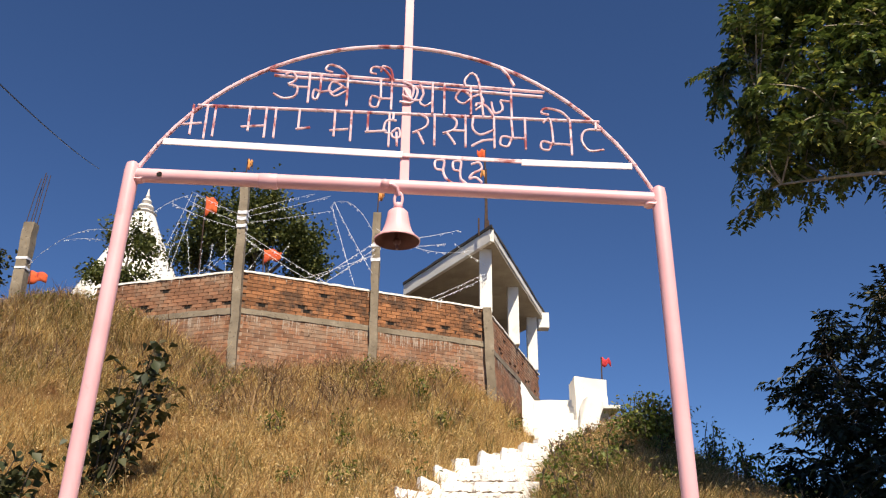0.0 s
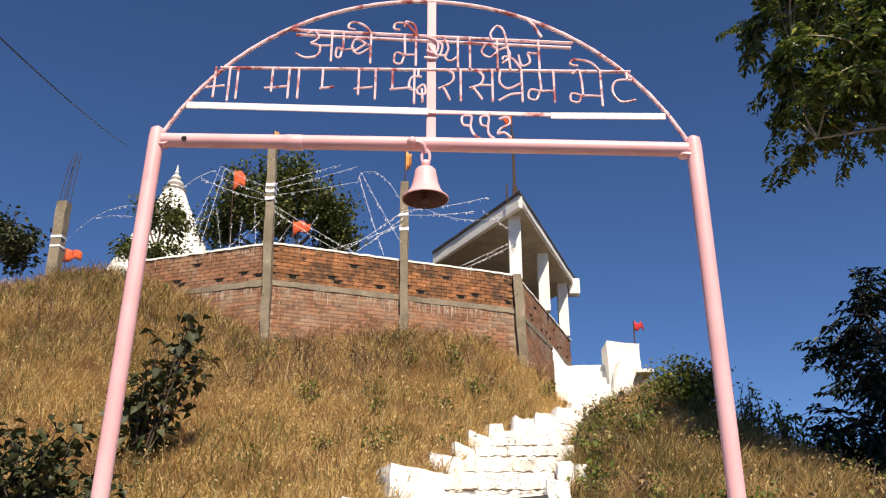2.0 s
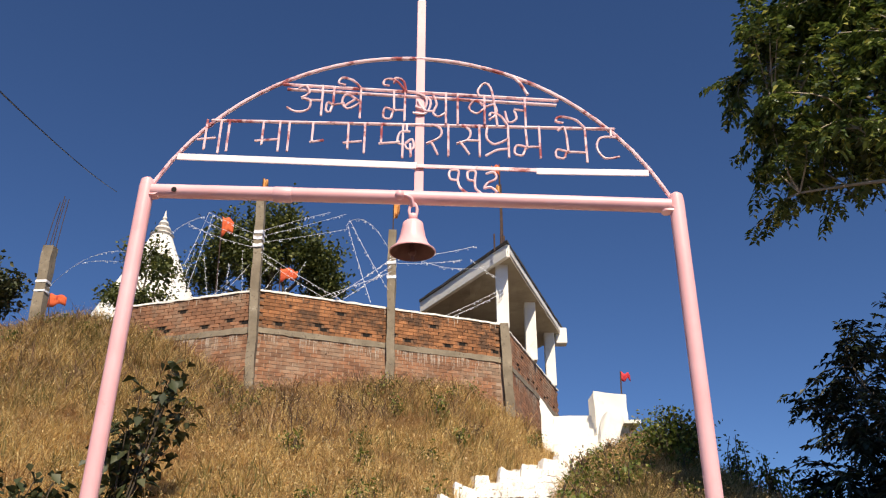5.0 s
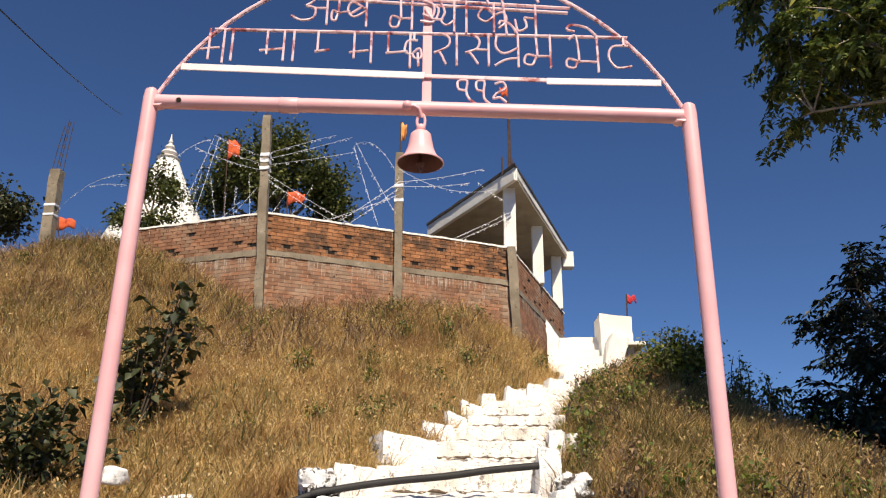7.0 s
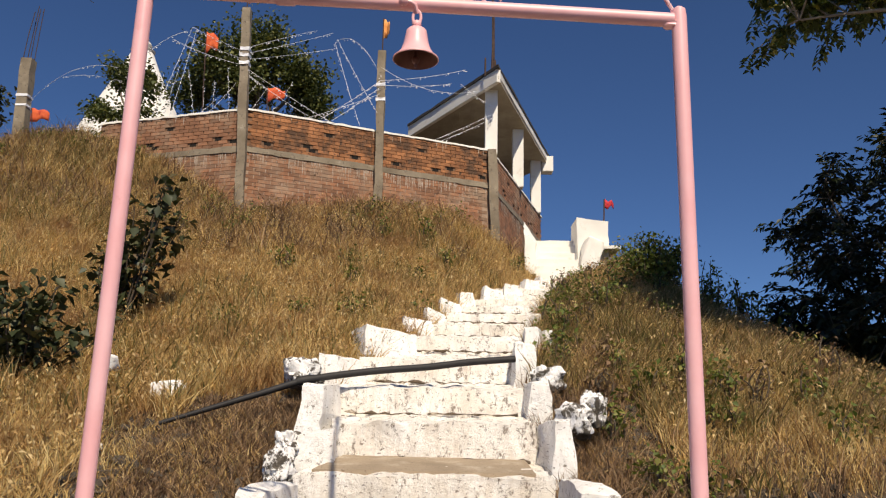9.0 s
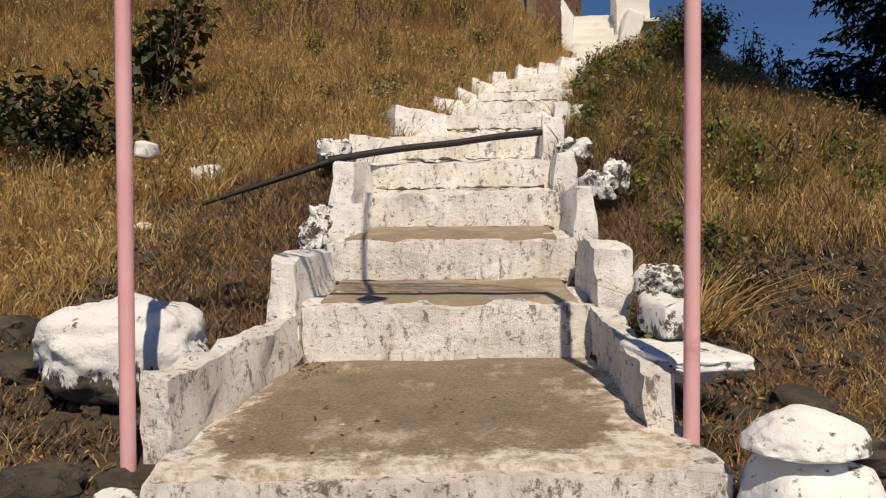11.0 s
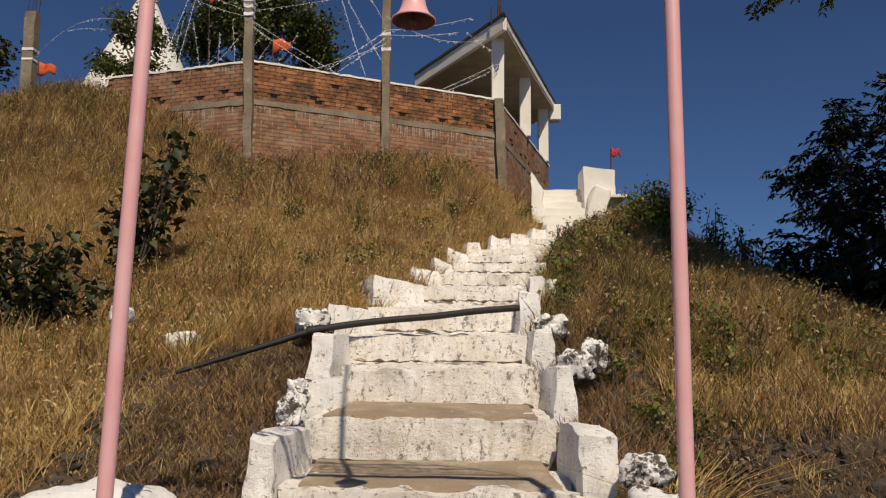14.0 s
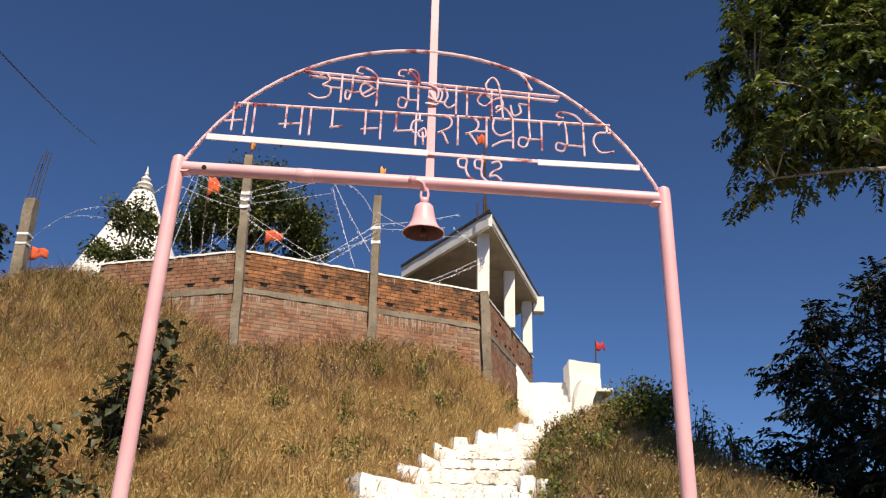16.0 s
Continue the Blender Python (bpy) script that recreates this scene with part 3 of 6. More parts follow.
# long wedge stones that stand like saw teeth along the upper steps
kerb(-0.73, -0.14, 5.22, 5.66, 1.55, 1.865, 24, 0.05, 0.075, 21)
for k, (x0, x1, y, z0, z1) in enumerate(((-0.32, 0.08, 6.3, 1.87, 2.12), (-0.09, 0.22, 7.0, 2.14, 2.36), (0.08, 0.43, 7.8, 2.37, 2.61), (0.35, 0.64, 8.5, 2.62, 2.84), (0.73, 1.10, 9.25, 2.82, 3.07),
                                          (1.12, 1.48, 9.95, 3.03, 3.25), (1.48, 1.82, 10.65, 3.29, 3.50), (1.82, 2.03, 11.35, 3.47, 3.68))):
    kerb(x0, x1, y - 0.15, y + 0.17, z0, z1 - 0.03 - 0.012 * k, 12 + 8 * math.sin(k * 2.3), 0.11, 0.055 + 0.03 * math.sin(k * 1.7), 22 + k)

platform = thing("entrance_platform", "brown cement landing with whitewashed edges under the gate", "platform", (0, 0.5, -0.3), kind="structure")
bm = grid_box(bmesh.new(), [(-0.93, -0.36, -0.95), (1.10, -0.40, -0.95), (-0.86, 1.5, -0.95), (0.94, 1.5, -0.95),
                            (-0.93, -0.34, -0.245), (1.10, -0.38, -0.175), (-0.86, 1.5, -0.14), (0.94, 1.5, -0.105)], 26, 22, 6)
roughen(bm, 0.034, 6.0, 3)
roughen(bm, 0.014, 19.0, 4)
part("slab", bm, M_SLAB, platform, "", True)
bm = grid_box(bmesh.new(), [(-0.89, -0.27, -0.4), (1.0, -0.31, -0.4), (-0.78, 1.42, -0.4), (0.89, 1.42, -0.4),
                            (-0.89, -0.27, -0.222), (1.0, -0.31, -0.158), (-0.78, 1.42, -0.112), (0.89, 1.42, -0.080)], 20, 20, 1)
roughen(bm, 0.012, 3.0, 7)
part("cement_floor", bm, M_FLOOR, platform, "dusty brown cement floor", True)
# lower step in front of the landing
bm = grid_box(bmesh.new(), [(-0.78, -0.95, -1.0), (0.95, -0.90, -1.0), (-0.82, -0.36, -1.0), (0.95, -0.36, -1.0),
                            (-0.78, -0.93, -0.45), (0.95, -0.88, -0.41), (-0.82, -0.36, -0.42), (0.95, -0.36, -0.38)], 20, 6, 5)
roughen(bm, 0.03, 5.0, 11)
part("step", bm, M_SLAB, platform, "", True)
bm = bmesh.new()
for k in range(9):
    box(bm, 0.50 + 0.052 * k, 0.543 + 0.052 * k, -0.955, -0.86, -0.62, -0.452 + 0.006 * math.sin(k * 2.2), 0.008)
roughen(bm, 0.010, 9.0, 2)
part("fluted_edge", bm, M_SLAB, platform, "old fluted stone set in the front step", True)
for side, label in ((-1, "low whitewashed stone parapet, stained grey"), (1, "low whitewashed stone parapet, stained grey")):
    if side < 0:
        c = [(-1.075, 0.05, -0.5), (-0.93, 0.02, -0.5), (-0.90, 1.52, -0.5), (-0.70, 1.52, -0.5),
             (-1.06, 0.06, 0.08), (-0.945, 0.04, 0.06), (-0.89, 1.52, 0.13), (-0.75, 1.52, 0.13)]
    else:
        c = [(0.90, 0.02, -0.5), (1.02, 0.02, -0.5), (0.87, 1.40, -0.5), (1.00, 1.40, -0.5),
             (0.92, 0.10, 0.06), (1.02, 0.10, 0.06), (0.88, 1.40, 0.19), (1.00, 1.40, 0.19)]
    bm = grid_box(bmesh.new(), c, 4, 22, 8)
    roughen(bm, 0.035, 5.0, 5 + side)
    roughen(bm, 0.014, 18.0, 9 + side)
    part("parapet", bm, M_WHITE, platform, label, True)

# ---------------------------------------------------------------- gate
TL, TR = Vector((-1.075, 0, 2.554)), Vector((1.075, 0, 2.467))
BL, BR = Vector((-1.105, 0, -0.245)), Vector((1.066, 0, -0.19))
gate = thing("pipe_gate", "pink painted steel pipe gate with an arched sign of bent rods", "gate", (0, 0, -0.2))
for base, top in ((BL, TL), (BR, TR)):
    way = (top - base).normalized()
    bm = tube(bmesh.new(), [base - way * 0.12, base + way * 0.05, (base + top) / 2, top - way * 0.01, top + way * 0.022, top + way * 0.034], [0.0305, 0.0305, 0.0305, 0.0305, 0.027, 0.012], 20)
    part("post", bm, M_PINK, gate, "", True)
BARL, BARR = TL - Vector((0, 0, 0.026)), TR - Vector((0, 0, 0.026))
bm = tube(bmesh.new(), [BARL.lerp(BARR, t) + Vector((0, 0, 0.003 * math.sin(3 * t))) for t in (0.012, 0.25, 0.5, 0.75, 0.988)], 0.029, 20)
part("crossbar", bm, M_PINK, gate, "", True)
bm = tube(bmesh.new(), [BARL.lerp(BARR, t) for t in (0.245, 0.247, 0.278, 0.28)], [0.030, 0.0325, 0.0325, 0.030], 20)
part("coupling", bm, M_PINK, gate, "", True)
# black disc on the bar paints the shade inside a small hole
bm = tube(bmesh.new(), [BARL.lerp(BARR, 0.058) + Vector((0, -0.0285, -0.006)), BARL.lerp(BARR, 0.058) + Vector((0, -0.0315, -0.006))], 0.011, 10)
part("rust_hole", bm, M_HOLE, gate, "small rusty hole, its inner shade a black disc")
for t in (0.0, 1.0):
    p = BARL.lerp(BARR, t)
    bm = rough_block(bmesh.new(), (0.07, 0.05, 0.03), pose(p.x + (0.035 if t < 0.5 else -0.035), p.y, p.z - 0.02), 2, 2.2, 0.15, 2)
    part("weld", bm, M_PINK, gate, "", True)


def gate_x(t):
    return -1.06 + 2.11 * t


arch = []
for t in np.linspace(0, 1, 33):
    x = gate_x(t) + 0.004
    lift = math.sqrt(1.169 ** 2 - min(1.055, abs(x)) ** 2) - 0.504
    arch.append((x, 0, 2.554 - 0.075 * t + lift))
part("arch", tube(bmesh.new(), arch, 0.0085, 8), M_PINK_ROD, gate, "", True)
part("strut", box(bmesh.new(), 0.021, 0.059, -0.006, 0.006, 2.465, 3.502, 0.003), M_PINK, gate)
bm = box(bmesh.new(), -0.016, 0.016, -0.006, 0.006, 0, 2.0, 0.003, Matrix.Translation((0.040, 0.001, 3.500)) @ Matrix.Rotation(0.085, 4, "Y"))
part("strut_tip", bm, M_SIGN_WHITE, gate, "pale unpainted upper end")


def slanted_bar(x0, z0, x1, z1, height, depth):
    a = math.atan2(z1 - z0, x1 - x0)
    n = math.hypot(x1 - x0, z1 - z0)
    return box(bmesh.new(), 0, n, -depth / 2, depth / 2, -height / 2, height / 2, 0.002, Matrix.Translation((x0, -0.012, z0)) @ Matrix.Rotation(-a, 4, "Y"))


part("flat_bar", slanted_bar(-0.965, 2.682, 0.03, 2.630, 0.030, 0.006), M_SIGN_WHITE, gate, "white painted flat bar")
part("flat_bar", slanted_bar(0.03, 2.628, 0.52, 2.604, 0.016, 0.008), M_PINK_ROD, gate)
part("flat_bar", slanted_bar(0.52, 2.600, 0.975, 2.587, 0.028, 0.006), M_SIGN_WHITE, gate, "white painted flat bar")


def line_two(x):
    return 2.864 - (x + 0.84) * 0.0355


def line_one(x):
    return 3.047 - (x + 0.55) * 0.083


for fn, x0, x1, drop in ((line_two, -0.845, 0.855, 0.0), (line_one, -0.555, 0.63, 0.0), (line_one, -0.535, 0.62, 0.024)):
    bm = tube(bmesh.new(), [(x, -0.004, fn(x) - drop) for x in np.linspace(x0, x1, 9)], 0.0068, 8)
    part("sign_rod", bm, M_PINK_ROD, gate, "", True)
part("sign_rod", tube(bmesh.new(), [(0.44, -0.004, 3.077), (0.47, -0.004, 3.042), (0.50, -0.004, 2.982)], 0.007, 8), M_PINK_ROD, gate, "", True)


def letter(fn, x, w, h, strokes, lift=0.0):
    """Bent-rod letter hanging under a sign rod: strokes in units of its width and height, downwards."""
    bm = bmesh.new()
    for s in strokes:
        tube(bm, smooth_path([(x + u * w, -0.010 - 0.004 * (k % 2), fn(x + u * w) + lift - v * h) for k, (u, v) in enumerate(s)], 4), 0.0052, 6)
    part("letter", bm, M_PINK_ROD, gate, "", True)


STEM = [(1, -0.02), (1, 1)]
H = 0.155
# first line
letter(line_one, -0.53, 0.15, H, [[(0.30, 0.12), (0.50, 0.05), (0.62, 0.25), (0.40, 0.45)], [(0.40, 0.45), (0.66, 0.52), (0.62, 0.80), (0.30, 0.92), (0, 0.78)], [(0.55, 0.50), (1, 0.50)], STEM])
letter(line_one, -0.355, 0.06, H, [[(0.4, 0), (0.4, 0.62)], [(0.4, 0.62), (0.0, 0.56), (-0.1, 0.80), (0.2, 0.86), (0.4, 0.62), (1.2, 0.55)]])
letter(line_one, -0.29, 0.075, H, [[(0.9, 0.42), (0.2, 0.25), (-0.05, 0.5), (0.3, 0.72), (0.95, 0.5)], [(0.1, 0.62), (0.8, 0.36)], STEM, [(1, 0), (0.55, -0.22), (-0.1, -0.32), (-0.3, -0.12), (0.1, -0.08)]])
letter(line_one, -0.10, 0.075, H, [[(0.35, 0), (0.4, 0.68)], [(0.4, 0.68), (-0.1, 0.62), (-0.2, 0.9), (0.2, 0.95), (0.4, 0.68), (1, 0.66)], STEM, [(1, 0), (0.5, -0.3), (-0.1, -0.36), (-0.25, -0.16), (0.1, -0.14)], [(1.05, 0), (0.9, -0.3), (0.45, -0.42), (0.35, -0.22)]])
letter(line_one, 0.01, 0.10, H, [[(0.1, 0.05), (0.55, 0.2), (0.5, 0.55), (0.1, 0.5)], [(0.3, 0.1), (0.75, 0.3), (0.55, 0.7), (0, 0.72)], [(0.2, 0.3), (0.5, 0.62), (0.95, 0.6)]])
letter(line_one, 0.09, 0.06, H, [[(0.1, 0.10), (0.35, 0.4), (0.1, 0.66), (0.5, 0.8), (1, 0.62)], STEM])
letter(line_one, 0.17, 0.03, H, [STEM])
letter(line_one, 0.255, 0.13, H, [[(0.45, 0), (0.45, 0.95)], [(0.45, 0.35), (0.15, 0.2), (-0.05, 0.45), (0.2, 0.62), (0.45, 0.42)], [(0.45, 0.40), (0.75, 0.3), (0.85, 0.55), (0.6, 0.8)], [(0.85, 0.95), (0.72, -0.1), (0.5, -0.42), (0.25, -0.15), (0.3, 0.05)]])
letter(line_one, 0.40, 0.085, H, [[(1, 0.42), (0.45, 0.42)], [(0.45, 0.42), (0.55, 0.72), (0.15, 0.82), (0.0, 0.5)], STEM])
# second line: plain bars where a name stands, then the words
for k, x in enumerate((-0.86, -0.80, -0.765, -0.62, -0.55, -0.51, -0.41, -0.26, -0.19, -0.12, -0.03)):
    tall = (0.150, 0.165, 0.155, 0.12, 0.15, 0.15, 0.10, 0.13, 0.15, 0.10, 0.17)[k]
    letter(line_two, x, 0.03, tall, [[(0, 0), (0, 1)]])
for k, (x, w) in enumerate(((-0.895, 0.08), (-0.65, 0.10), (-0.42, 0.06), (-0.28, 0.08), (-0.13, 0.09))):
    letter(line_two, x, w, 0.10, [[(0, 1), (1, 0.92)]])
letter(line_two, -0.055, 0.075, H, [[(0.55, 0), (0.55, 0.25)], [(0.75, 0.25), (0.2, 0.28), (0.05, 0.6), (0.5, 0.68)], [(0.5, 0.62), (0.85, 0.5), (0.95, 0.75), (0.6, 0.8), (0.45, 0.65)], [(0.75, 0.62), (0.8, 1.05)]])
letter(line_two, 0.065, 0.085, H, [[(0.3, 0), (0.75, 0.15), (0.7, 0.4), (0.05, 0.62)], [(0.05, 0.62), (0.3, 0.6), (0.6, 0.95)], [(1.12, -0.02), (1.12, 1.0)]])
letter(line_two, 0.195, 0.095, H, [[(0.25, 0), (0.6, 0.2), (0.5, 0.45), (0, 0.6)], [(0, 0.6), (0.2, 0.6), (0.55, 0.92)], [(0.4, 0.48), (1, 0.5)], STEM])
letter(line_two, 0.315, 0.095, H, [[(0.1, 0), (0.05, 0.4), (0.4, 0.58), (1, 0.42)], [(0, 0.95), (0.5, 0.78), (1, 0.72)], STEM, [(1, 0), (0.7, -0.3), (0.3, -0.42), (0.2, -0.3)]])
letter(line_two, 0.435, 0.105, H, [[(0.45, 0), (0.5, 0.66)], [(0.5, 0.66), (0.1, 0.62), (0.0, 0.85), (0.3, 0.92), (0.5, 0.66), (1, 0.66)], STEM])
letter(line_two, 0.605, 0.125, H, [[(0.1, 0.12), (0.3, 0.0), (0.38, 0.3)], [(0.38, 0.3), (0.4, 0.78)], [(0.4, 0.78), (0.05, 0.72), (0.0, 0.92), (0.25, 0.98), (0.4, 0.78), (1, 0.8)], [(1, -0.02), (1, 1.1)], [(1, 0), (0.7, -0.24), (0.2, -0.34), (0.05, -0.18), (0.3, -0.14)]])
letter(line_two, 0.775, 0.095, H, [[(0.65, 0), (0.65, 0.28)], [(0.85, 0.28), (0.2, 0.32), (0.0, 0.62), (0.3, 0.95), (0.95, 0.88)]])


def line_num(x):
    return 2.610 - (x - 0.16) * 0.05


letter(line_num, 0.16, 0.07, 0.105, [[(0.5, 0.45), (0.1, 0.4), (0.1, 0.05), (0.6, 0.05), (0.55, 0.45), (0.7, 0.8), (1.1, 1)]])
letter(line_num, 0.235, 0.06, 0.105, [[(0.5, 0.45), (0.1, 0.4), (0.1, 0.05), (0.6, 0.05), (0.55, 0.45), (0.6, 0.8), (1.0, 1)]])
letter(line_num, 0.30, 0.065, 0.105, [[(0.2, 0.12), (0.7, 0.05), (0.85, 0.3), (0.3, 0.55), (0.1, 0.75), (0.5, 0.72), (0.9, 0.9)]])

bell = thing("temple_bell", "pink painted metal bell hanging from the gate crossbar", "bell", (0.02, -0.002, 2.392))
by = -0.012
bm = lathe(bmesh.new(), [(0.0021, 0.0000), (0.0318, -0.0017), (0.0403, -0.0102), (0.0445, -0.0340), (0.0509, -0.0680), (0.0615, -0.0978), (0.0784, -0.1207), (0.0912, -0.1300), (0.0917, -0.1343), (0.0880, -0.1360)], (0.02, by, 2.374), 32)
part("bell_body", bm, M_PINK, bell, "", True)
bm = lathe(bmesh.new(), [(0.0875, -0.1360), (0.0827, -0.1292), (0.0700, -0.1173), (0.0551, -0.0935), (0.0456, -0.0680), (0.0382, -0.0340), (0.0318, -0.0102), (0.0021, -0.0068)], (0.02, by, 2.374), 32)
part("bell_inside", bm, M_BELL_IN, bell, "bare dark inside of the bell", True)
bm = tube(bmesh.new(), [(0.02, by, 2.365), (0.02, by, 2.243)], 0.006, 8)
clapper = part("clapper", bm, M_BELL_IN, bell, "", True)
bm = bmesh.new()
bmesh.ops.create_uvsphere(bm, u_segments=12, v_segments=8, radius=0.016, matrix=Matrix.Translation((0.02, by, 2.238)))
tube(bm, [(0.02, by, 2.228), (0.02, by, 2.205)], 0.006, 8)
part("clapper_ball", bm, M_BELL_IN, clapper, "", True)
bm = bmesh.new()
bmesh.ops.create_uvsphere(bm, u_segments=12, v_segments=8, radius=0.019, matrix=Matrix.Translation((0.02, by, 2.392)))
tube(bm, [(0.02 + 0.016 * math.cos(a), by, 2.422 + 0.034 * math.sin(a)) for a in np.linspace(0, 2 * math.pi, 13)], 0.006, 8, False)
tube(bm, [(0.02, by, 2.440), (0.012, by - 0.018, 2.468), (-0.008, by - 0.022, 2.480), (-0.028, by - 0.022, 2.478)], 0.009, 8)
bmesh.ops.create_uvsphere(bm, u_segments=12, v_segments=8, radius=0.020, matrix=Matrix.Translation((-0.034, by - 0.022, 2.482)))
part("hanger", bm, M_PINK, bell, "", True)

# ---------------------------------------------------------------- hilltop wall, pillars, pavilion
P1, P3 = Vector((-3.74, 12.10, 0)), Vector((1.20, 14.20, 0))
PL, PR = Vector((-7.0, 13.10, 0)), Vector((3.0, 19.75, 0))
TOP, BAND, LOW = 6.98, 6.09, 4.5


def wall_frame(a, b):
    """From along, out, up in metres to the world, for a wall from a to b whose outer face looks to the camera's side."""
    d = (b - a).normalized()
    return Matrix(((d.x, d.y, 0, a.x), (d.y, -d.x, 0, a.y), (0, 0, 1, 0), (0, 0, 0, 1))), (b - a).length


def brick_mesh(w, h):
    bm = box(bmesh.new(), -w / 2, w / 2, -0.05, 0.003, -h / 2, h / 2, 0.0)
    me = bpy.data.meshes.new("brick")
    bm.to_mesh(me)
    bm.free()
    me.materials.append(M_BRICK)
    return me


def boundary_wall(name, a, b, label, singles):
    m, n = wall_frame(a, b)
    w = thing(name, label, "wall", (a + b) / 2 + Vector((0, 0, 5)), kind="structure")
    part("core", box(bmesh.new(), 0, n, -0.22, -0.016, BAND, TOP - 0.02, 0, m), M_MORTAR, w)
    part("core", box(bmesh.new(), 0, n, -0.22, -0.002, LOW, BAND, 0, m), M_SMEAR, w)
    bm = grid_box(bmesh.new(), [m @ Vector(q) for q in ((0, 0.02, BAND), (n, 0.02, BAND), (0, -0.24, BAND), (n, -0.24, BAND), (0, 0.02, BAND + 0.12), (n, 0.02, BAND + 0.12), (0, -0.24, BAND + 0.12), (n, -0.24, BAND + 0.12))], 40, 2, 2)
    roughen(bm, 0.02, 6, 4)
    part("concrete_band", bm, M_CONCRETE, w, "grey concrete band with drip stains", True)
    bm = grid_box(bmesh.new(), [m @ Vector(q) for q in ((0, 0.025, TOP - 0.03), (n, 0.025, TOP - 0.03), (0, -0.24, TOP - 0.03), (n, -0.24, TOP - 0.03), (0, 0.022, TOP + 0.012), (n, 0.022, TOP + 0.012), (0, -0.24, TOP + 0.012), (n, -0.24, TOP + 0.012))], 60, 2, 1)
    roughen(bm, 0.016, 7, 2)
    part("coping", bm, M_LIME, w, "thin whitewashed coping", True)
    h, bw = 0.0765, 0.225
    mesh = brick_mesh(bw - 0.015, h - 0.010)
    rest = bmesh.new()
    for k, z in enumerate(list(np.arange(BAND + 0.12 + h / 2, TOP - 0.03, h)) + list(np.arange(LOW + h / 2, BAND, h))):
        x = bw * (0.5 if k % 2 else 0.0) + bw / 2
        while x < n - bw / 2 + 0.02:
            hole = z > BAND and ((k == 1 and int(x / bw) % 4 == 2) or (k == 2 and int(x / bw) % 7 == 5) or (k == 6 and int(x / bw) % 9 == 7))
            if hole:
                # shallow gap backed by a black box that paints a deep hole's shade
                part("putlog_hole", box(bmesh.new(), -0.07, 0.07, -0.05, -0.013, -0.036, 0.036, 0, m @ Matrix.Translation((x, 0, z))), M_HOLE, w, "scaffold hole in the brickwork, its shade put into a black box")
            if not hole:
                place = m @ Matrix.Translation((x, 0.002 + 0.004 * noise.noise(Vector((x * 9, z * 13, 0))), z)) @ Matrix.Rotation(0.012 * noise.noise(Vector((x * 5, z * 5, 9))), 4, "Y")
                if singles and z > BAND + 0.1:
                    ob = new("brick", mesh)
                    ob.parent = w
                    ob.matrix_basis = Matrix.Translation(-w.location) @ place
                else:
                    box(rest, -bw / 2 + 0.010, bw / 2 - 0.010, -0.05, 0.003, -h / 2 + 0.0045, h / 2 - 0.0045, 0, place)
            x += bw
    tagged(part("lower_brickwork", rest, M_BRICK_LOW, w, "worn lower brickwork, stained by whitewash drips"), kind="stuff")
    drips, r = bmesh.new(), random.Random(len(name))
    for k in range(int(n * 30)):
        x, z1 = r.uniform(0.1, n - 0.1), BAND - 0.005 if r.random() < 0.9 else TOP - 0.03
        long, wide = r.uniform(0.05, 0.34) if z1 < BAND else r.uniform(0.05, 0.20), r.uniform(0.004, 0.013)
        made = [drips.verts.new(m @ Vector(q)) for q in ((x - wide, 0.0085, z1), (x + wide, 0.0085, z1), (x + wide * 0.5, 0.0085, z1 - long * 0.7), (x + wide * 0.1, 0.0085, z1 - long), (x - wide * 0.5, 0.0085, z1 - long * 0.75))]
        drips.faces.new(made[::-1])
    tagged(part("drip_stain", drips, M_DRIP, w, "pale lime drips run down the brickwork"), kind="stuff")
    return w


def pillar(name, at, size, z0, z1, label, rods=0, tilt=(0, 0), wraps=()):
    p = thing(name, label, "pillar", (at[0], at[1], z0), "concrete pillars of the hilltop")
    s = size / 2
    top = (at[0] + tilt[0], at[1] + tilt[1])
    bm = grid_box(bmesh.new(), [(at[0] + u * s, at[1] + v * s, z0) for v in (-1, 1) for u in (-1, 1)] + [(top[0] + u * s, top[1] + v * s, z1) for v in (-1, 1) for u in (-1, 1)], 3, 3, 24)
    roughen(bm, 0.025, 3, at[0])
    part("shaft", bm, M_CONCRETE, p, "", True)
    for z in wraps:
        u = (z - z0) / (z1 - z0)
        cx, cy = at[0] + tilt[0] * u, at[1] + tilt[1] * u
        bm = grid_box(bmesh.new(), [(cx + a * (s + 0.012), cy + b * (s + 0.012), z + c) for c in (-0.035, 0.035) for b in (-1, 1) for a in (-1, 1)], 2, 2, 2)
        part("tinsel_wrap", roughen(bm, 0.02, 14, z), M_TINSEL, p, "pale tinsel tied round the pillar")
    for k in range(rods):
        u, v = ((-1, -1), (1, -1), (1, 1), (-1, 1))[k]
        part("rebar", tube(bmesh.new(), [(top[0] + u * s * 0.7, top[1] + v * s * 0.7, z1 - 0.05), (top[0] + u * s * 0.6 + 0.05, top[1] + v * s * 0.7, z1 + 0.8), (top[0] + u * s * 0.5 + 0.12, top[1] + v * s * 0.6, z1 + 1.5 + 0.1 * k)], 0.012, 6), M_IRON, p, "rusty bare reinforcing rod")
    return p


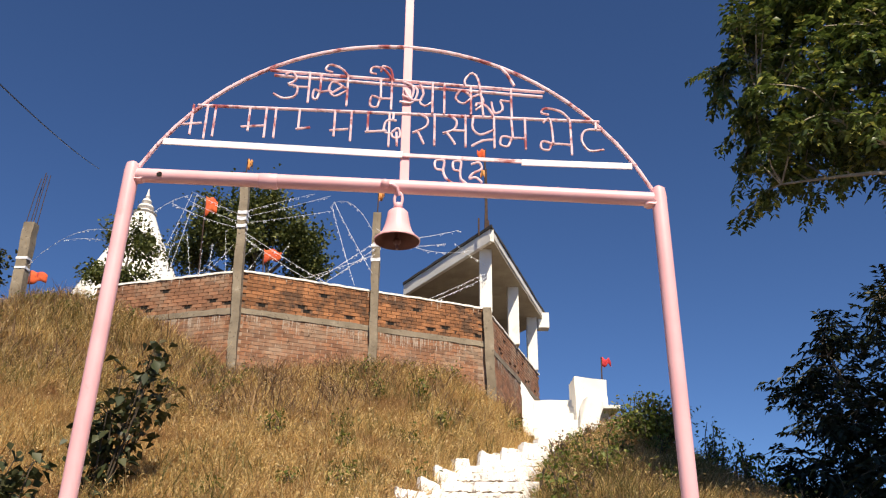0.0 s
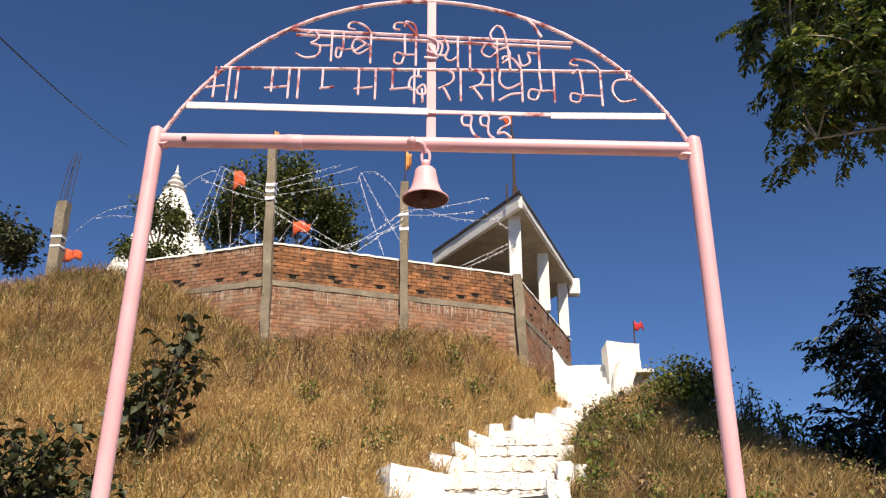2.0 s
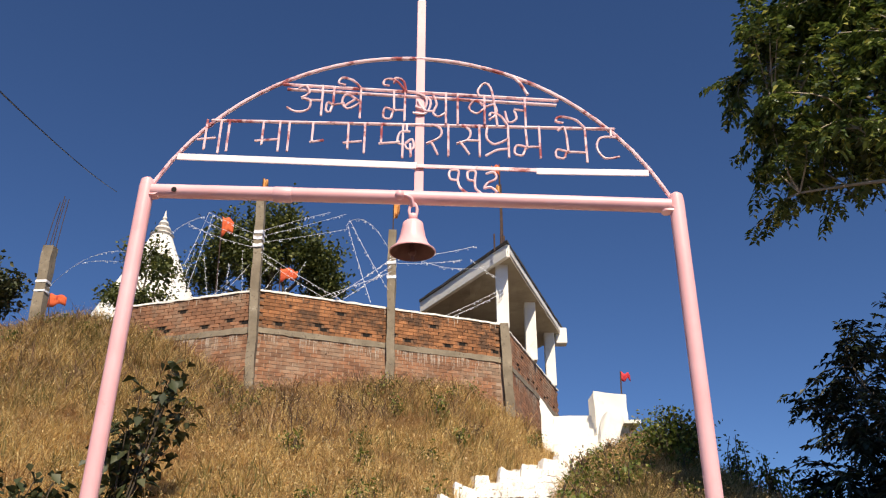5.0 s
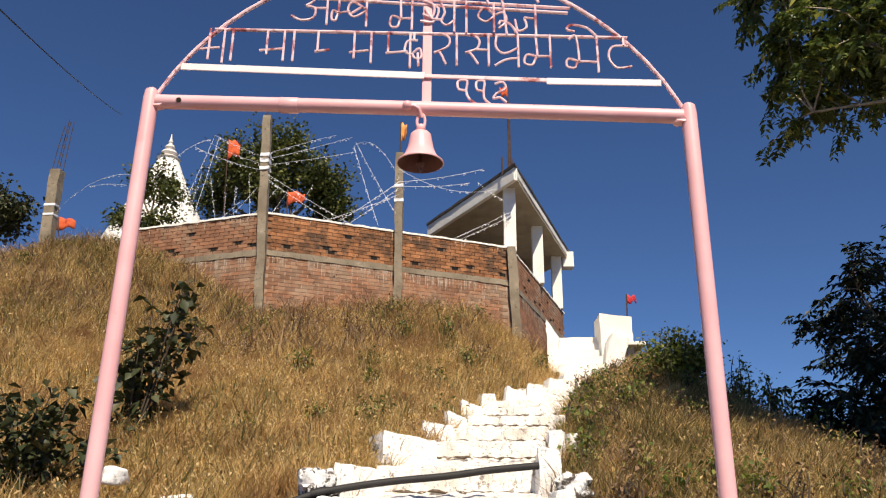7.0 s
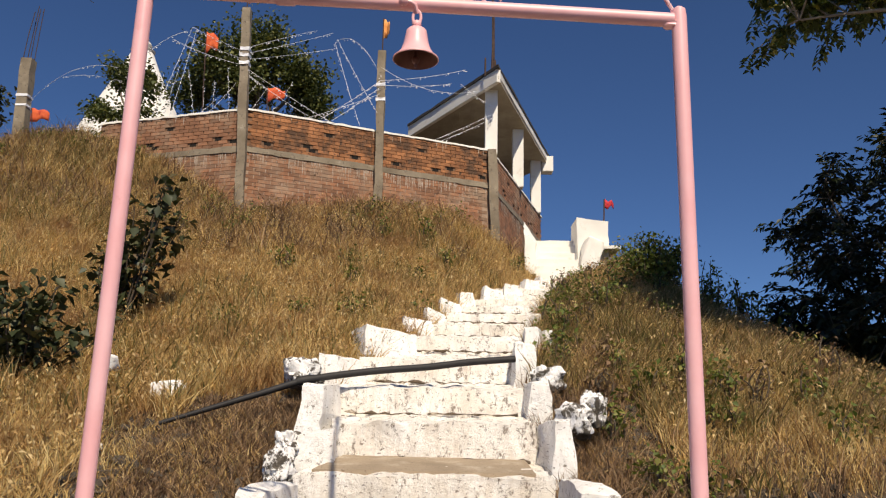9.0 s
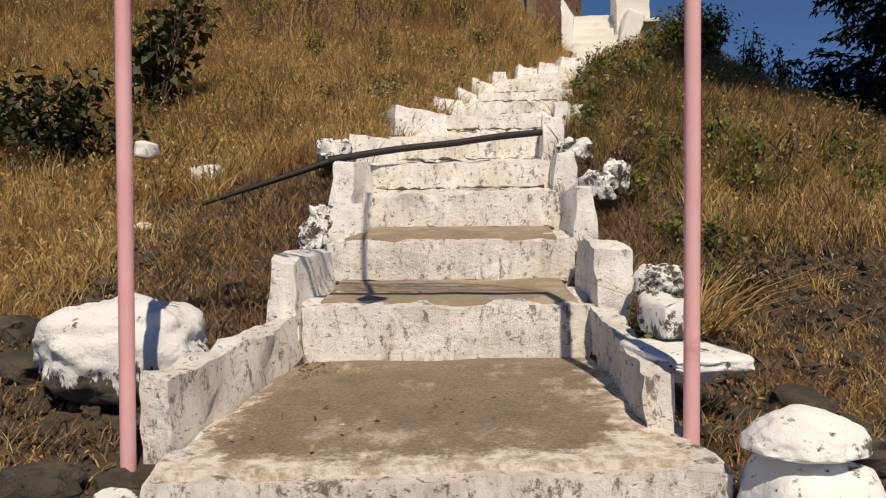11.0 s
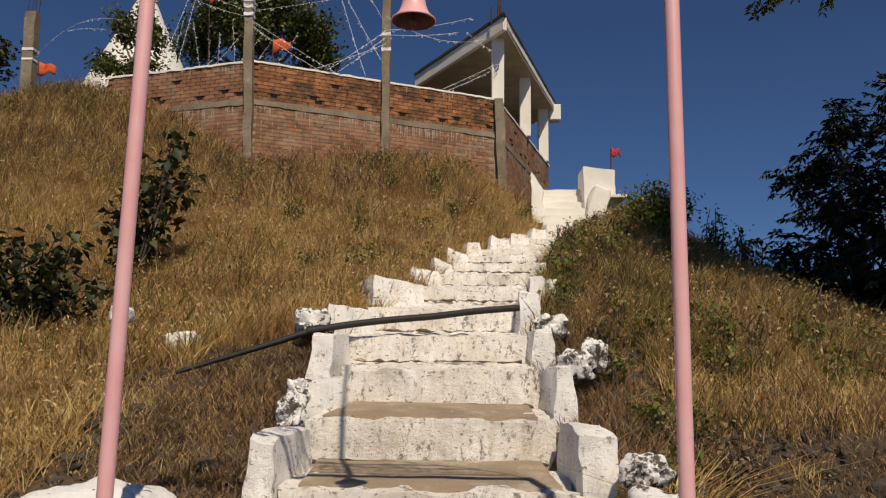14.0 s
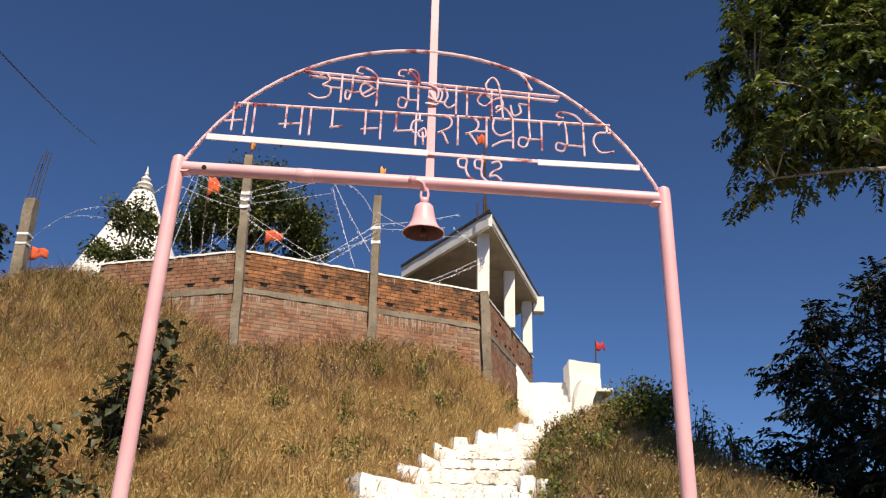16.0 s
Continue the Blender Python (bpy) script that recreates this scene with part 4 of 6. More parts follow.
pillar("concrete_pillar", (P1.x + 0.05, P1.y - 0.09), 0.165, 4.4, 9.08, "tall bare concrete pillar at the bend of the brick wall", 0, (-0.18, 0), (8.18, 8.05, 7.88))
pillar("concrete_pillar", (-1.16, 13.07), 0.165, 4.6, 8.72, "tall bare concrete pillar on the brick wall", 0, (-0.05, 0), (7.95, 7.62))
pillar("concrete_pillar", (P3.x + 0.12, P3.y - 0.06), 0.20, 4.3, 6.95, "short concrete pillar at the brick wall corner", 0, (-0.10, 0))
pillar("concrete_pillar", (-11.95, 19.2), 0.31, 7.5, 11.25, "unfinished concrete pillar with bare reinforcing rods", 4, (-0.10, 0), (10.1, 9.8))

pav = thing("pavilion", "open white-columned pavilion with a flat grey concrete roof", "pavilion", (1.3, 18.5, 6.0))
RA, RL, RR = Vector((1.32, 13.85, 0)), Vector((-0.78, 17.47, 0)), Vector((3.2, 19.68, 0))
RB = RL + RR - RA


def slab_of(points, z0, z1, seed):
    a, b, c, d = points
    bm = grid_box(bmesh.new(), [(*a.xy, z0), (*b.xy, z0), (*c.xy, z0), (*d.xy, z0), (*a.xy, z1), (*b.xy, z1), (*c.xy, z1), (*d.xy, z1)], 16, 16, 2)
    return roughen(bm, 0.02, 2.5, seed)


part("roof_slab", slab_of((RA, RR, RL, RB), 8.52, 8.62, 1), M_ROOF, pav, "", False)
MID = (RL + RR) / 2
part("roof_cover", slab_of(tuple(MID + (q - MID) * 1.025 for q in (RA, RR, RL, RB)), 8.765, 8.83, 2), M_TAR, pav, "dark weathered roof top")


def edge_beam(a, b, z0, z1, thick, shift):
    d = (b - a).normalized()
    nrm = Vector((d.y, -d.x, 0))
    m = Matrix(((d.x, nrm.x, 0, a.x), (d.y, nrm.y, 0, a.y), (0, 0, 1, 0), (0, 0, 0, 1)))
    return box(bmesh.new(), 0, (b - a).length, shift - thick, shift, z0, z1, 0.01, m)


part("fascia", edge_beam(RL, RA, 8.46, 8.765, 0.10, 0.03), M_LIME, pav, "pale weathered roof edge")
part("fascia", edge_beam(RA, RR, 8.60, 8.765, 0.08, 0.02), M_LIME, pav, "white painted roof edge")
part("beam_end", box(bmesh.new(), 3.0, 3.32, 19.4, 19.75, 8.26, 8.72, 0.02), M_LIME, pav, "white painted beam end")
for x, y, z in ((1.22, 14.58, 6.98), (2.06, 17.0, 6.98), (2.80, 19.4, 6.98), (-0.3, 18.6, 6.0), (0.4, 21.0, 6.0)):
    bm = box(bmesh.new(), x - 0.14, x + 0.14, y - 0.14, y + 0.14, z, 8.54, 0.02)
    part("column", bm, M_LIME, pav, "white painted column")
bm = tube(bmesh.new(), [(1.2, 14.1, 8.76), (1.22, 14.1, 9.4), (1.2, 14.1, 10.9)], [0.03, 0.025, 0.012], 8)
tube(bm, [(1.05, 14.1, 8.7), (1.05, 14.1, 9.15)], 0.02, 6)
tube(bm, [(1.30, 14.1, 8.7), (1.27, 14.1, 9.1)], 0.02, 6)
part("flag_mast", bm, M_IRON, pav, "dark iron mast")

# white upper flight and block
flight = thing("upper_stairs", "bright whitewashed upper flight of steps beside the brick wall", "stairs", (2.5, 12.8, 3.6), kind="structure")
for k in range(6):
    y, z = 12.45 + 0.16 * k, 3.72 + 0.165 * k
    bm = grid_box(bmesh.new(), [(1.98, y, z - 0.4), (3.06, y - 0.1, z - 0.4), (2.0, y + 0.9, z - 0.4), (3.06, y + 0.9, z - 0.4), (1.98, y, z + 0.165), (3.06, y - 0.1, z + 0.165), (2.0, y + 0.9, z + 0.165), (3.06, y + 0.9, z + 0.165)], 10, 4, 2)
    roughen(bm, 0.02, 5, k)
    part("step", bm, M_LIME, flight, "", True)
bm = grid_box(bmesh.new(), [(1.80, 12.7, 3.9), (2.02, 12.6, 3.9), (1.95, 14.2, 3.9), (2.2, 14.2, 3.9), (1.80, 12.9, 4.75), (2.02, 12.8, 4.55), (1.92, 14.2, 5.35), (2.2, 14.2, 4.95)], 3, 10, 6)
part("side_wall", roughen(bm, 0.03, 4, 2), M_LIME, flight, "", True)
block = thing("white_block", "whitewashed masonry block with a projecting ledge", "plinth", (3.1, 12.9, 3.8))
bm = grid_box(bmesh.new(), [(2.84, 12.7, 3.5), (3.46, 12.7, 3.5), (2.84, 13.4, 3.5), (3.46, 13.4, 3.5), (2.82, 12.7, 5.07), (3.44, 12.7, 4.99), (2.82, 13.4, 5.07), (3.44, 13.4, 4.99)], 6, 6, 12)
part("masonry", roughen(bm, 0.018, 5, 3), M_LIME, block, "", True)
part("ledge", box(bmesh.new(), 3.05, 3.64, 12.5, 13.3, 4.40, 4.47, 0.01), M_LIME, block)
bm = chunk(bmesh.new(), (0.40, 0.3, 0.95), pose(3.04, 12.55, 4.2, 0, 16, 10), 4, 0.02)
part("buttress", bm, M_LIME, block, "", True)

boundary_wall("wall_left", PL, P1, "weathered red brick boundary wall on the hilltop", False)
boundary_wall("wall_right", P3, PR, "weathered red brick boundary wall below the pavilion", False)

# temple spire
temple = thing("temple_spire", "white painted curved temple spire with a ringed finial", "temple", (-11.3, 25.6, 6.5))
prof = [(2.5, 0), (2.42, 3.0), (2.15, 4.6), (1.74, 5.5), (1.32, 6.4), (0.94, 7.2), (0.62, 7.9), (0.40, 8.45)]
bm = lathe(bmesh.new(), prof, (-11.3, 25.6, 6.2), 24, True)
part("spire_body", bm, M_LIME, temple, "", True)
prof = [(0.40, 0.0), (0.46, 0.06), (0.34, 0.14), (0.24, 0.20), (0.32, 0.30), (0.26, 0.40), (0.14, 0.46), (0.20, 0.56), (0.14, 0.66), (0.07, 0.72), (0.10, 0.80), (0.05, 0.9), (0.015, 1.15)]
bm = lathe(bmesh.new(), prof, (-11.3, 25.6, 14.67), 16, True)
part("finial", bm, M_GOLD, temple, "pale ringed finial", True)

# ---------------------------------------------------------------- loose stones, pipe


def stone(name, at, size, turn, label, material, seed, rounding=3.0, jag=0.08, tilt=0, level=4, flat=1.0):
    if name == "stone" and seed in (5, 10, 11, 12):
        bm = chunk(bmesh.new(), size, Matrix.Identity(4), seed, 0.012)
    else:
        bm = rough_block(bmesh.new(), size, Matrix.Identity(4), seed, rounding, jag, level, flat)
    ob = mesh_object(name, bm, material, True)
    ob.matrix_world = pose(*at, tilt, tilt * 0.6, turn)
    return tagged(ob, label, "stone")


stone("boulder", (-1.45, 0.74, 0.075), (0.74, 0.60, 0.48), 8, "large whitewashed boulder beside the parapet, paint dripping to its foot", M_BOULDER, 1, 2.7, 0.075, 0, 5)
stone("boulder", (1.32, -0.48, -0.36), (0.42, 0.40, 0.54), 10, "whitewashed boulder standing beside the landing", M_WHITE_ROCK, 2, 3.4, 0.05)
stone("capstone", (1.305, -0.48, -0.055), (0.40, 0.34, 0.25), -6, "rounded whitewashed stone lying on a boulder", M_WHITE_ROCK, 3, 1.75, 0.05, 0, 5, 0.28)
stone("flat_stone", (1.145, 0.45, 0.085), (0.42, 0.46, 0.075), 24, "flat whitewashed stone slab on the bank", M_WHITE_ROCK, 4, 6, 0.03, 4)
stone("flat_stone", (1.10, 0.50, 0.02), (0.30, 0.34, 0.07), 12, "thin whitewashed slab under another slab", M_WHITE_ROCK, 17, 6, 0.03, 2)
stone("stone", (1.11, 0.62, 0.235), (0.22, 0.22, 0.20), 30, "angular whitewashed stone on a flat slab", M_SPLASHED, 5, 4, 0.12)
stone("stone", (1.22, 1.3, 0.34), (0.24, 0.20, 0.18), 15, "small paint-splashed stone among weeds", M_SPLASHED, 6, 3, 0.15)
stone("stone", (1.15, 3.2, 0.92), (0.24, 0.28, 0.24), 40, "splashed whitewashed stone beside the stairs", M_SPLASHED, 7, 3.4, 0.15)
stone("stone", (1.31, 3.3, 1.00), (0.18, 0.22, 0.26), -20, "splashed whitewashed stone beside the stairs", M_SPLASHED, 8, 3.4, 0.15)
stone("stone", (1.09, 4.2, 1.28), (0.26, 0.26, 0.22), 12, "splashed whitewashed stone beside the stairs", M_SPLASHED, 9, 3.4, 0.15)
stone("stone", (-1.20, -0.80, -0.30), (0.34, 0.34, 0.32), 5, "square whitewashed stone by the path", M_WHITE_ROCK, 10, 6, 0.04)
stone("stone", (-0.89, 2.78, 0.71), (0.16, 0.2, 0.20), 12, "paint-splashed stone at the end of a step", M_SPLASHED, 14, 3, 0.22)
stone("stone", (-0.87, 2.42, 0.56), (0.17, 0.24, 0.28), -18, "grey paint-splashed stone at the end of a step", M_SPLASHED, 15, 2.6, 0.22)
stone("stone", (-1.03, 4.15, 1.29), (0.30, 0.26, 0.26), 20, "mottled whitewashed stone beside the pipe", M_SPLASHED, 16, 3.4, 0.15)
stone("stone", (-2.81, 4.3, 1.36), (0.24, 0.22, 0.16), 14, "flat whitewashed stone lying in dry grass", M_WHITE_ROCK, 11, 4, 0.1)
stone("stone", (-2.20, 4.2, 1.13), (0.28, 0.22, 0.18), -14, "pale whitewashed stone lying in dry grass", M_WHITE_ROCK, 12, 3, 0.1)
stone("stone", (-2.35, 3.1, 0.66), (0.12, 0.10, 0.07), 0, "small pale stone in dry grass", M_WHITE_ROCK, 13, 3, 0.1)
rl = random.Random(41)
for k in range(22):
    left = k < 13
    x, y = (rl.uniform(-1.08, -0.82), rl.uniform(-0.72, -0.12)) if left else (rl.uniform(1.02, 1.2), rl.uniform(-0.6, -0.1))
    g = rl.uniform(0.05, 0.15)
    stone("broken_stone", (x, y, float(ground_z(x, y)) + 0.03), (g * 1.3, g, g * 0.9), rl.uniform(0, 180), "broken paint-splashed stone at the crumbled landing edge", M_SPLASHED if k % 3 else M_ROCK, k + 80, 2.8, 0.2, rl.uniform(-20, 20), 3)
rubble = bmesh.new()
rq = random.Random(9)
for k in range(1700):
    x = rq.uniform(-2.9, -1.06) if rq.random() < 0.55 else rq.uniform(1.1, 3.0)
    y = rq.uniform(-1.8, 4.4)
    if float(stair_left(y)) - 0.1 < x < float(stair_right(y)) + 0.1:
        continue
    s = rq.uniform(0.02, 0.075)
    made = bmesh.ops.create_icosphere(rubble, subdivisions=1, radius=1, matrix=pose(x, y, float(ground_z(x, y)) + s * 0.2, rq.uniform(-30, 30), rq.uniform(-30, 30), rq.uniform(0, 180)) @ Matrix.Diagonal((s, s * rq.uniform(0.5, 0.9), s * rq.uniform(0.4, 0.7), 1)))["verts"]
    for v in made:
        v.co += Vector((rq.uniform(-1, 1), rq.uniform(-1, 1), rq.uniform(-1, 1))) * s * 0.22
tagged(mesh_object("rubble", rubble, M_ROCK), "dark stony rubble scattered on the bank", "rubble", kind="stuff")
rr = random.Random(5)
for k in range(46):
    left = k % 2 == 0
    x = rr.uniform(-2.8, -1.05) if left else rr.uniform(1.15, 3.0)
    y = rr.uniform(-1.6, 2.4)
    if left and abs(x + 1.4) < 0.5 and abs(y - 0.7) < 0.5:
        continue
    s = rr.uniform(0.06, 0.30)
    stone("field_stone", (x, y, float(ground_z(x, y)) + s * 0.12), (s * 1.3, s, s * 0.7), rr.uniform(0, 180), "dark weathered stone half sunk in the bank", M_ROCK, k + 20, 2.6, 0.14, rr.uniform(-12, 12), 3)

pts = [(0.80, 4.16, 1.455), (0.4, 4.06, 1.41), (0.04, 3.98, 1.355), (-0.44, 3.88, 1.30), (-0.93, 3.78, 1.215), (-1.29, 3.665, 1.09), (-1.645, 3.553, 0.965), (-2.0, 3.44, 0.84)]
hose = thing("black_pipe", "black plastic water pipe lying across the stairs into the grass", "pipe", (0, 3.9, 1.3))
path = smooth_path(pts, 5)
part("pipe", tube(bmesh.new(), path, [0.030 if p.x > -1.0 else 0.030 - 0.013 * min(1, (-1.0 - p.x)) for p in path], 12), M_RUBBER, hose, "", True)
part("joint", tube(bmesh.new(), [Vector(pts[4]) + Vector((dx, dx * 0.28, dx * 0.22)) for dx in (-0.09, -0.05, 0.0, 0.05)], [0.034, 0.041, 0.041, 0.034], 12), M_RUBBER, hose, "", True)

# ---------------------------------------------------------------- foliage
rng = np.random.default_rng(11)


def leaf_mesh(name, base, out, size, width, material, droop=0.25, fold=0.25):
    """Leaves as folded four-sided blades: base points, outward ways, lengths."""
    n = len(base)
    out = out / np.linalg.norm(out, axis=1, keepdims=True)
    side = np.cross(out, rng.normal(size=(n, 3)) * 0.5 + np.array([0, 0, 1.0]))
    side /= np.linalg.norm(side, axis=1, keepdims=True) + 1e-9
    up = np.cross(side, out)
    L = size[:, None]
    mid = base + out * L * 0.5
    tip = base + out * L + np.array([0, 0, -1.0]) * L * droop
    w = L * width
    a = mid + side * w + up * w * fold
    b = mid - side * w + up * w * fold
    verts = np.stack([base, a, tip, b], 1).reshape(-1, 3)
    i = np.arange(n)[:, None] * 4
    faces = np.concatenate([i + np.array([[0, 1, 2]]), i + np.array([[0, 2, 3]])], 0)
    return raw_mesh(name, verts, faces, material)


def fronds(tips, ways, count, length, leaflet, spread=0.5, droop=0.35):
    """Feathered leaves: along each frond, pairs of leaflets."""
    base, out, size = [], [], []
    for p, w in zip(tips, ways):
        w = w / np.linalg.norm(w)
        side = np.cross(w, [0, 0, 1.0])
        side /= np.linalg.norm(side) + 1e-9
        for k in range(count):
            t = (k + 0.6) / count
            q = p + w * length * t + np.array([0, 0, -1.0]) * droop * length * t * t
            for s in (-1, 1):
                base.append(q)
                out.append(side * s + w * spread + rng.normal(size=3) * 0.22 + np.array([0, 0, -0.25]))
                size.append(leaflet * (0.75 + 0.5 * rng.random()) * (1 - 0.35 * abs(t - 0.45)))
    return np.array(base), np.array(out), np.array(size)


def limbs(bm, start, way, length, radius, depth, r, tips, bend=0.35, fork=3):
    p, w = Vector(start), Vector(way).normalized()
    pts, rad = [p.copy()], [radius]
    for k in range(4):
        w = (w + Vector((r.uniform(-1, 1), r.uniform(-1, 1), r.uniform(-0.5, 0.9))) * bend * 0.35).normalized()
        p = p + w * length / 4
        pts.append(p.copy())
        rad.append(radius * (1 - 0.14 * (k + 1)))
        if depth <= 1:
            tips.append((np.array(p), np.array(w)))
    tube(bm, pts, rad, 7 if radius > 0.02 else 5, depth > 1)
    if depth > 0:
        for k in range(fork):
            j = r.choice((2, 3, 4))
            d = (w + Vector((r.uniform(-1, 1), r.uniform(-1, 1), r.uniform(-0.4, 0.8))) * 0.95).normalized()
            limbs(bm, pts[j], d, length * r.uniform(0.55, 0.8), rad[j] * 0.68, depth - 1, r, tips, bend, fork)


def tree(name, label, at, trunk_to, radius, starts, depth, seed, material, feather=None, leaf=(0.09, 0.3), per_tip=8, scatter=0.25, category="tree", fork=3):
    """Trunk, branches and crown; starts: (way, length) of the main limbs."""
    r = random.Random(seed)
    t = thing(name, label, category, at)
    bm = bmesh.new()
    a, b = Vector(at), Vector(trunk_to)
    tube(bm, smooth_path([a - Vector((0, 0, 0.25)), a.lerp(b, 0.3) + Vector((0.04, 0.03, 0)), a.lerp(b, 0.7) - Vector((0.05, 0.02, 0)), b], 4), [radius * (1.15 - 0.045 * k) for k in range(13)], 10)
    part("trunk", bm, M_BARK, t, "", True)
    tips = []
    for way, length in starts:
        bm = bmesh.new()
        limbs(bm, b, way, length, radius * 0.5, depth, r, tips, 0.4, fork)
        part("limb", bm, M_BARK if material is not M_LEAF else M_TWIG, t, "", True)
    P, W = np.array([p for p, w in tips]), np.array([w for p, w in tips])
    k = np.repeat(np.arange(len(P)), per_tip)
    P2 = P[k] + rng.normal(size=(len(k), 3)) * scatter
    W2 = W[k] + rng.normal(size=(len(k), 3)) * 0.9
    if feather:
        base, out, size = fronds(P2, W2 + np.array([0, 0, -0.15]), *feather)
    else:
        base, out, size = P2, W2, leaf[0] * (0.7 + 0.6 * rng.random(len(k)))
    ob = new("crown", leaf_mesh("crown", base - np.array(at), out, size, leaf[1], material))
    ob.parent = t
    tagged(ob, kind="stuff")
    return t




def spray_tree(name, label, at, fork, radius, boughs, inside, count, box_at, seed, material, wood, frond, per_spray, twig=0.55, droop=0.3, broad=0.24):
    """A tree whose crown is made of leafy sprays on twigs: boughs are limb ends; inside(p) bounds the crown within box_at."""
    r = random.Random(seed)
    t = thing(name, label, "tree", at)
    a, b = Vector(at), Vector(fork)
    bm = tube(bmesh.new(), smooth_path([a - Vector((0, 0, 0.25)), a.lerp(b, 0.3) + Vector((0.04, 0.03, 0)), a.lerp(b, 0.7) - Vector((0.05, 0.02, 0)), b], 4), [radius * (1.15 - 0.045 * k) for k in range(13)], 10)
    part("trunk", bm, M_BARK, t, "", True)
    nodes = []
    for k, end in enumerate(boughs):
        end = Vector(end)
        way = end - b
        mids = [b + way * q + Vector((r.uniform(-1, 1), r.uniform(-1, 1), r.uniform(-0.6, 1.0))) * 0.10 * way.length for q in (0.3, 0.65)]
        pts = smooth_path([b] + mids + [end], 6)
        n = len(pts)
        part("limb", tube(bmesh.new(), pts, [radius * 0.5 * (1 - q / n) ** 1.3 + 0.008 for q in range(n)], 7), wood, t, "", True)
        nodes += pts[n // 4:]
    twigs, base, ways = bmesh.new(), [], []
    made = tries = 0
    while made < count and tries < count * 40:
        tries += 1
        p = Vector([r.uniform(lo, hi) for lo, hi in box_at])
        if not inside(p, r):
            continue
        near = min(nodes, key=lambda q: (q - p).length)
        d = p - near
        if d.length > twig * 2.6:
            continue
        made += 1
        mid = near.lerp(p, 0.5) + Vector((r.uniform(-0.1, 0.1), r.uniform(-0.1, 0.1), 0.12 * d.length))
        line = smooth_path([near, mid, p], 3)
        tube(twigs, line, [0.011, 0.010, 0.009, 0.008, 0.007, 0.006, 0.005], 4, False)
        out = d.normalized() if d.length > 0.05 else Vector((r.uniform(-1, 1), r.uniform(-1, 1), 0))
        for k in range(per_spray):
            q = line[min(6, 2 + int(k * 5 / per_spray))]
            w = out + Vector((r.gauss(0, 0.75), r.gauss(0, 0.75), r.gauss(-droop, 0.45)))
            base.append(np.array(q))
            ways.append(np.array(w))
    tagged(part("twig_mass", twigs, wood, t, "", True), kind="stuff")
    pos, out, size = fronds(base, ways, *frond)
    ob = new("crown", leaf_mesh("crown", pos - np.array(at), out, size, broad, material))
    ob.parent = t
    tagged(ob, kind="stuff")
    return t


def near_crown(p, r):
    left = np.interp(p.z, [4.2, 4.6, 5.1, 5.8, 6.6, 7.6, 8.6], [3.85, 3.65, 3.55, 3.42, 3.40, 3.50, 4.0])
    low = np.interp(p.x, [3.3, 3.7, 4.1, 4.9, 5.6, 7.0], [4.6, 4.9, 5.05, 5.35, 5.5, 5.6])
    return p.x > left and p.z > low and (0.5 + 0.5 * noise.noise(p * 1.7)) > 0.34 + 0.16 * max(0, 1 - (p.x - left))


def slope_crown(p, r):
    wide = np.interp(p.z, [1.2, 2.0, 2.5, 3.0, 3.3, 3.7, 4.1, 4.6, 5.0, 5.4], [1.5, 2.0, 1.95, 2.1, 1.65, 2.05, 1.65, 1.35, 1.0, 0.3])
    return abs(p.x - 7.0) < wide and math.hypot(p.x - 7.0, p.y - 8.5) < 2.3 and (0.5 + 0.5 * noise.noise(Vector((p.x * 1.1, p.y * 1.1, p.z * 2.6)))) > np.interp(p.z, [2.0, 3.0], [0.36, 0.53])


# overhanging tree on the near bank
spray_tree("roadside_tree", "leafy roadside tree with feathered green leaves and pale twigs", (7.6, 4.9, float(ground_z(7.6, 4.9))), (7.4, 4.8, 5.0), 0.115,
           [(3.7, 4.5, 4.95), (4.3, 4.2, 5.5), (3.7, 4.7, 6.1), (3.8, 5.2, 7.0), (4.4, 4.4, 7.4), (5.2, 5.0, 8.2), (4.9, 4.0, 6.4), (6.6, 4.6, 8.2), (8.6, 5.2, 7.4), (5.6, 5.6, 6.2)], near_crown, 640,
           ((3.2, 7.6), (3.7, 5.7), (4.3, 8.6)), 4, M_LEAF, M_TWIG, (6, 0.25, 0.090, 0.5, 0.30), 7, 0.5, 0.25, 0.30)
# dark tree on the slope; its backlit shade is put into the leaf colour
spray_tree("slope_tree", "dark tree with drooping feathered leaves on the slope, backlit shade put into the leaf colour", (7.0, 8.6, float(ground_z(7.0, 8.6))), (6.85, 8.5, 2.0), 0.10,
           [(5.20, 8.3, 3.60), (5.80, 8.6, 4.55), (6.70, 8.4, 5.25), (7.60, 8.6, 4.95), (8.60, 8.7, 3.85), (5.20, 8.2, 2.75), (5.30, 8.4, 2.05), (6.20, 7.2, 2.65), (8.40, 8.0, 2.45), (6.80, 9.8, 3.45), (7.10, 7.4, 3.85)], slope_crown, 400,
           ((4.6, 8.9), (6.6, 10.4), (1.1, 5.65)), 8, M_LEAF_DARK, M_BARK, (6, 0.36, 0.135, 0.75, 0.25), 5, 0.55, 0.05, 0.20)
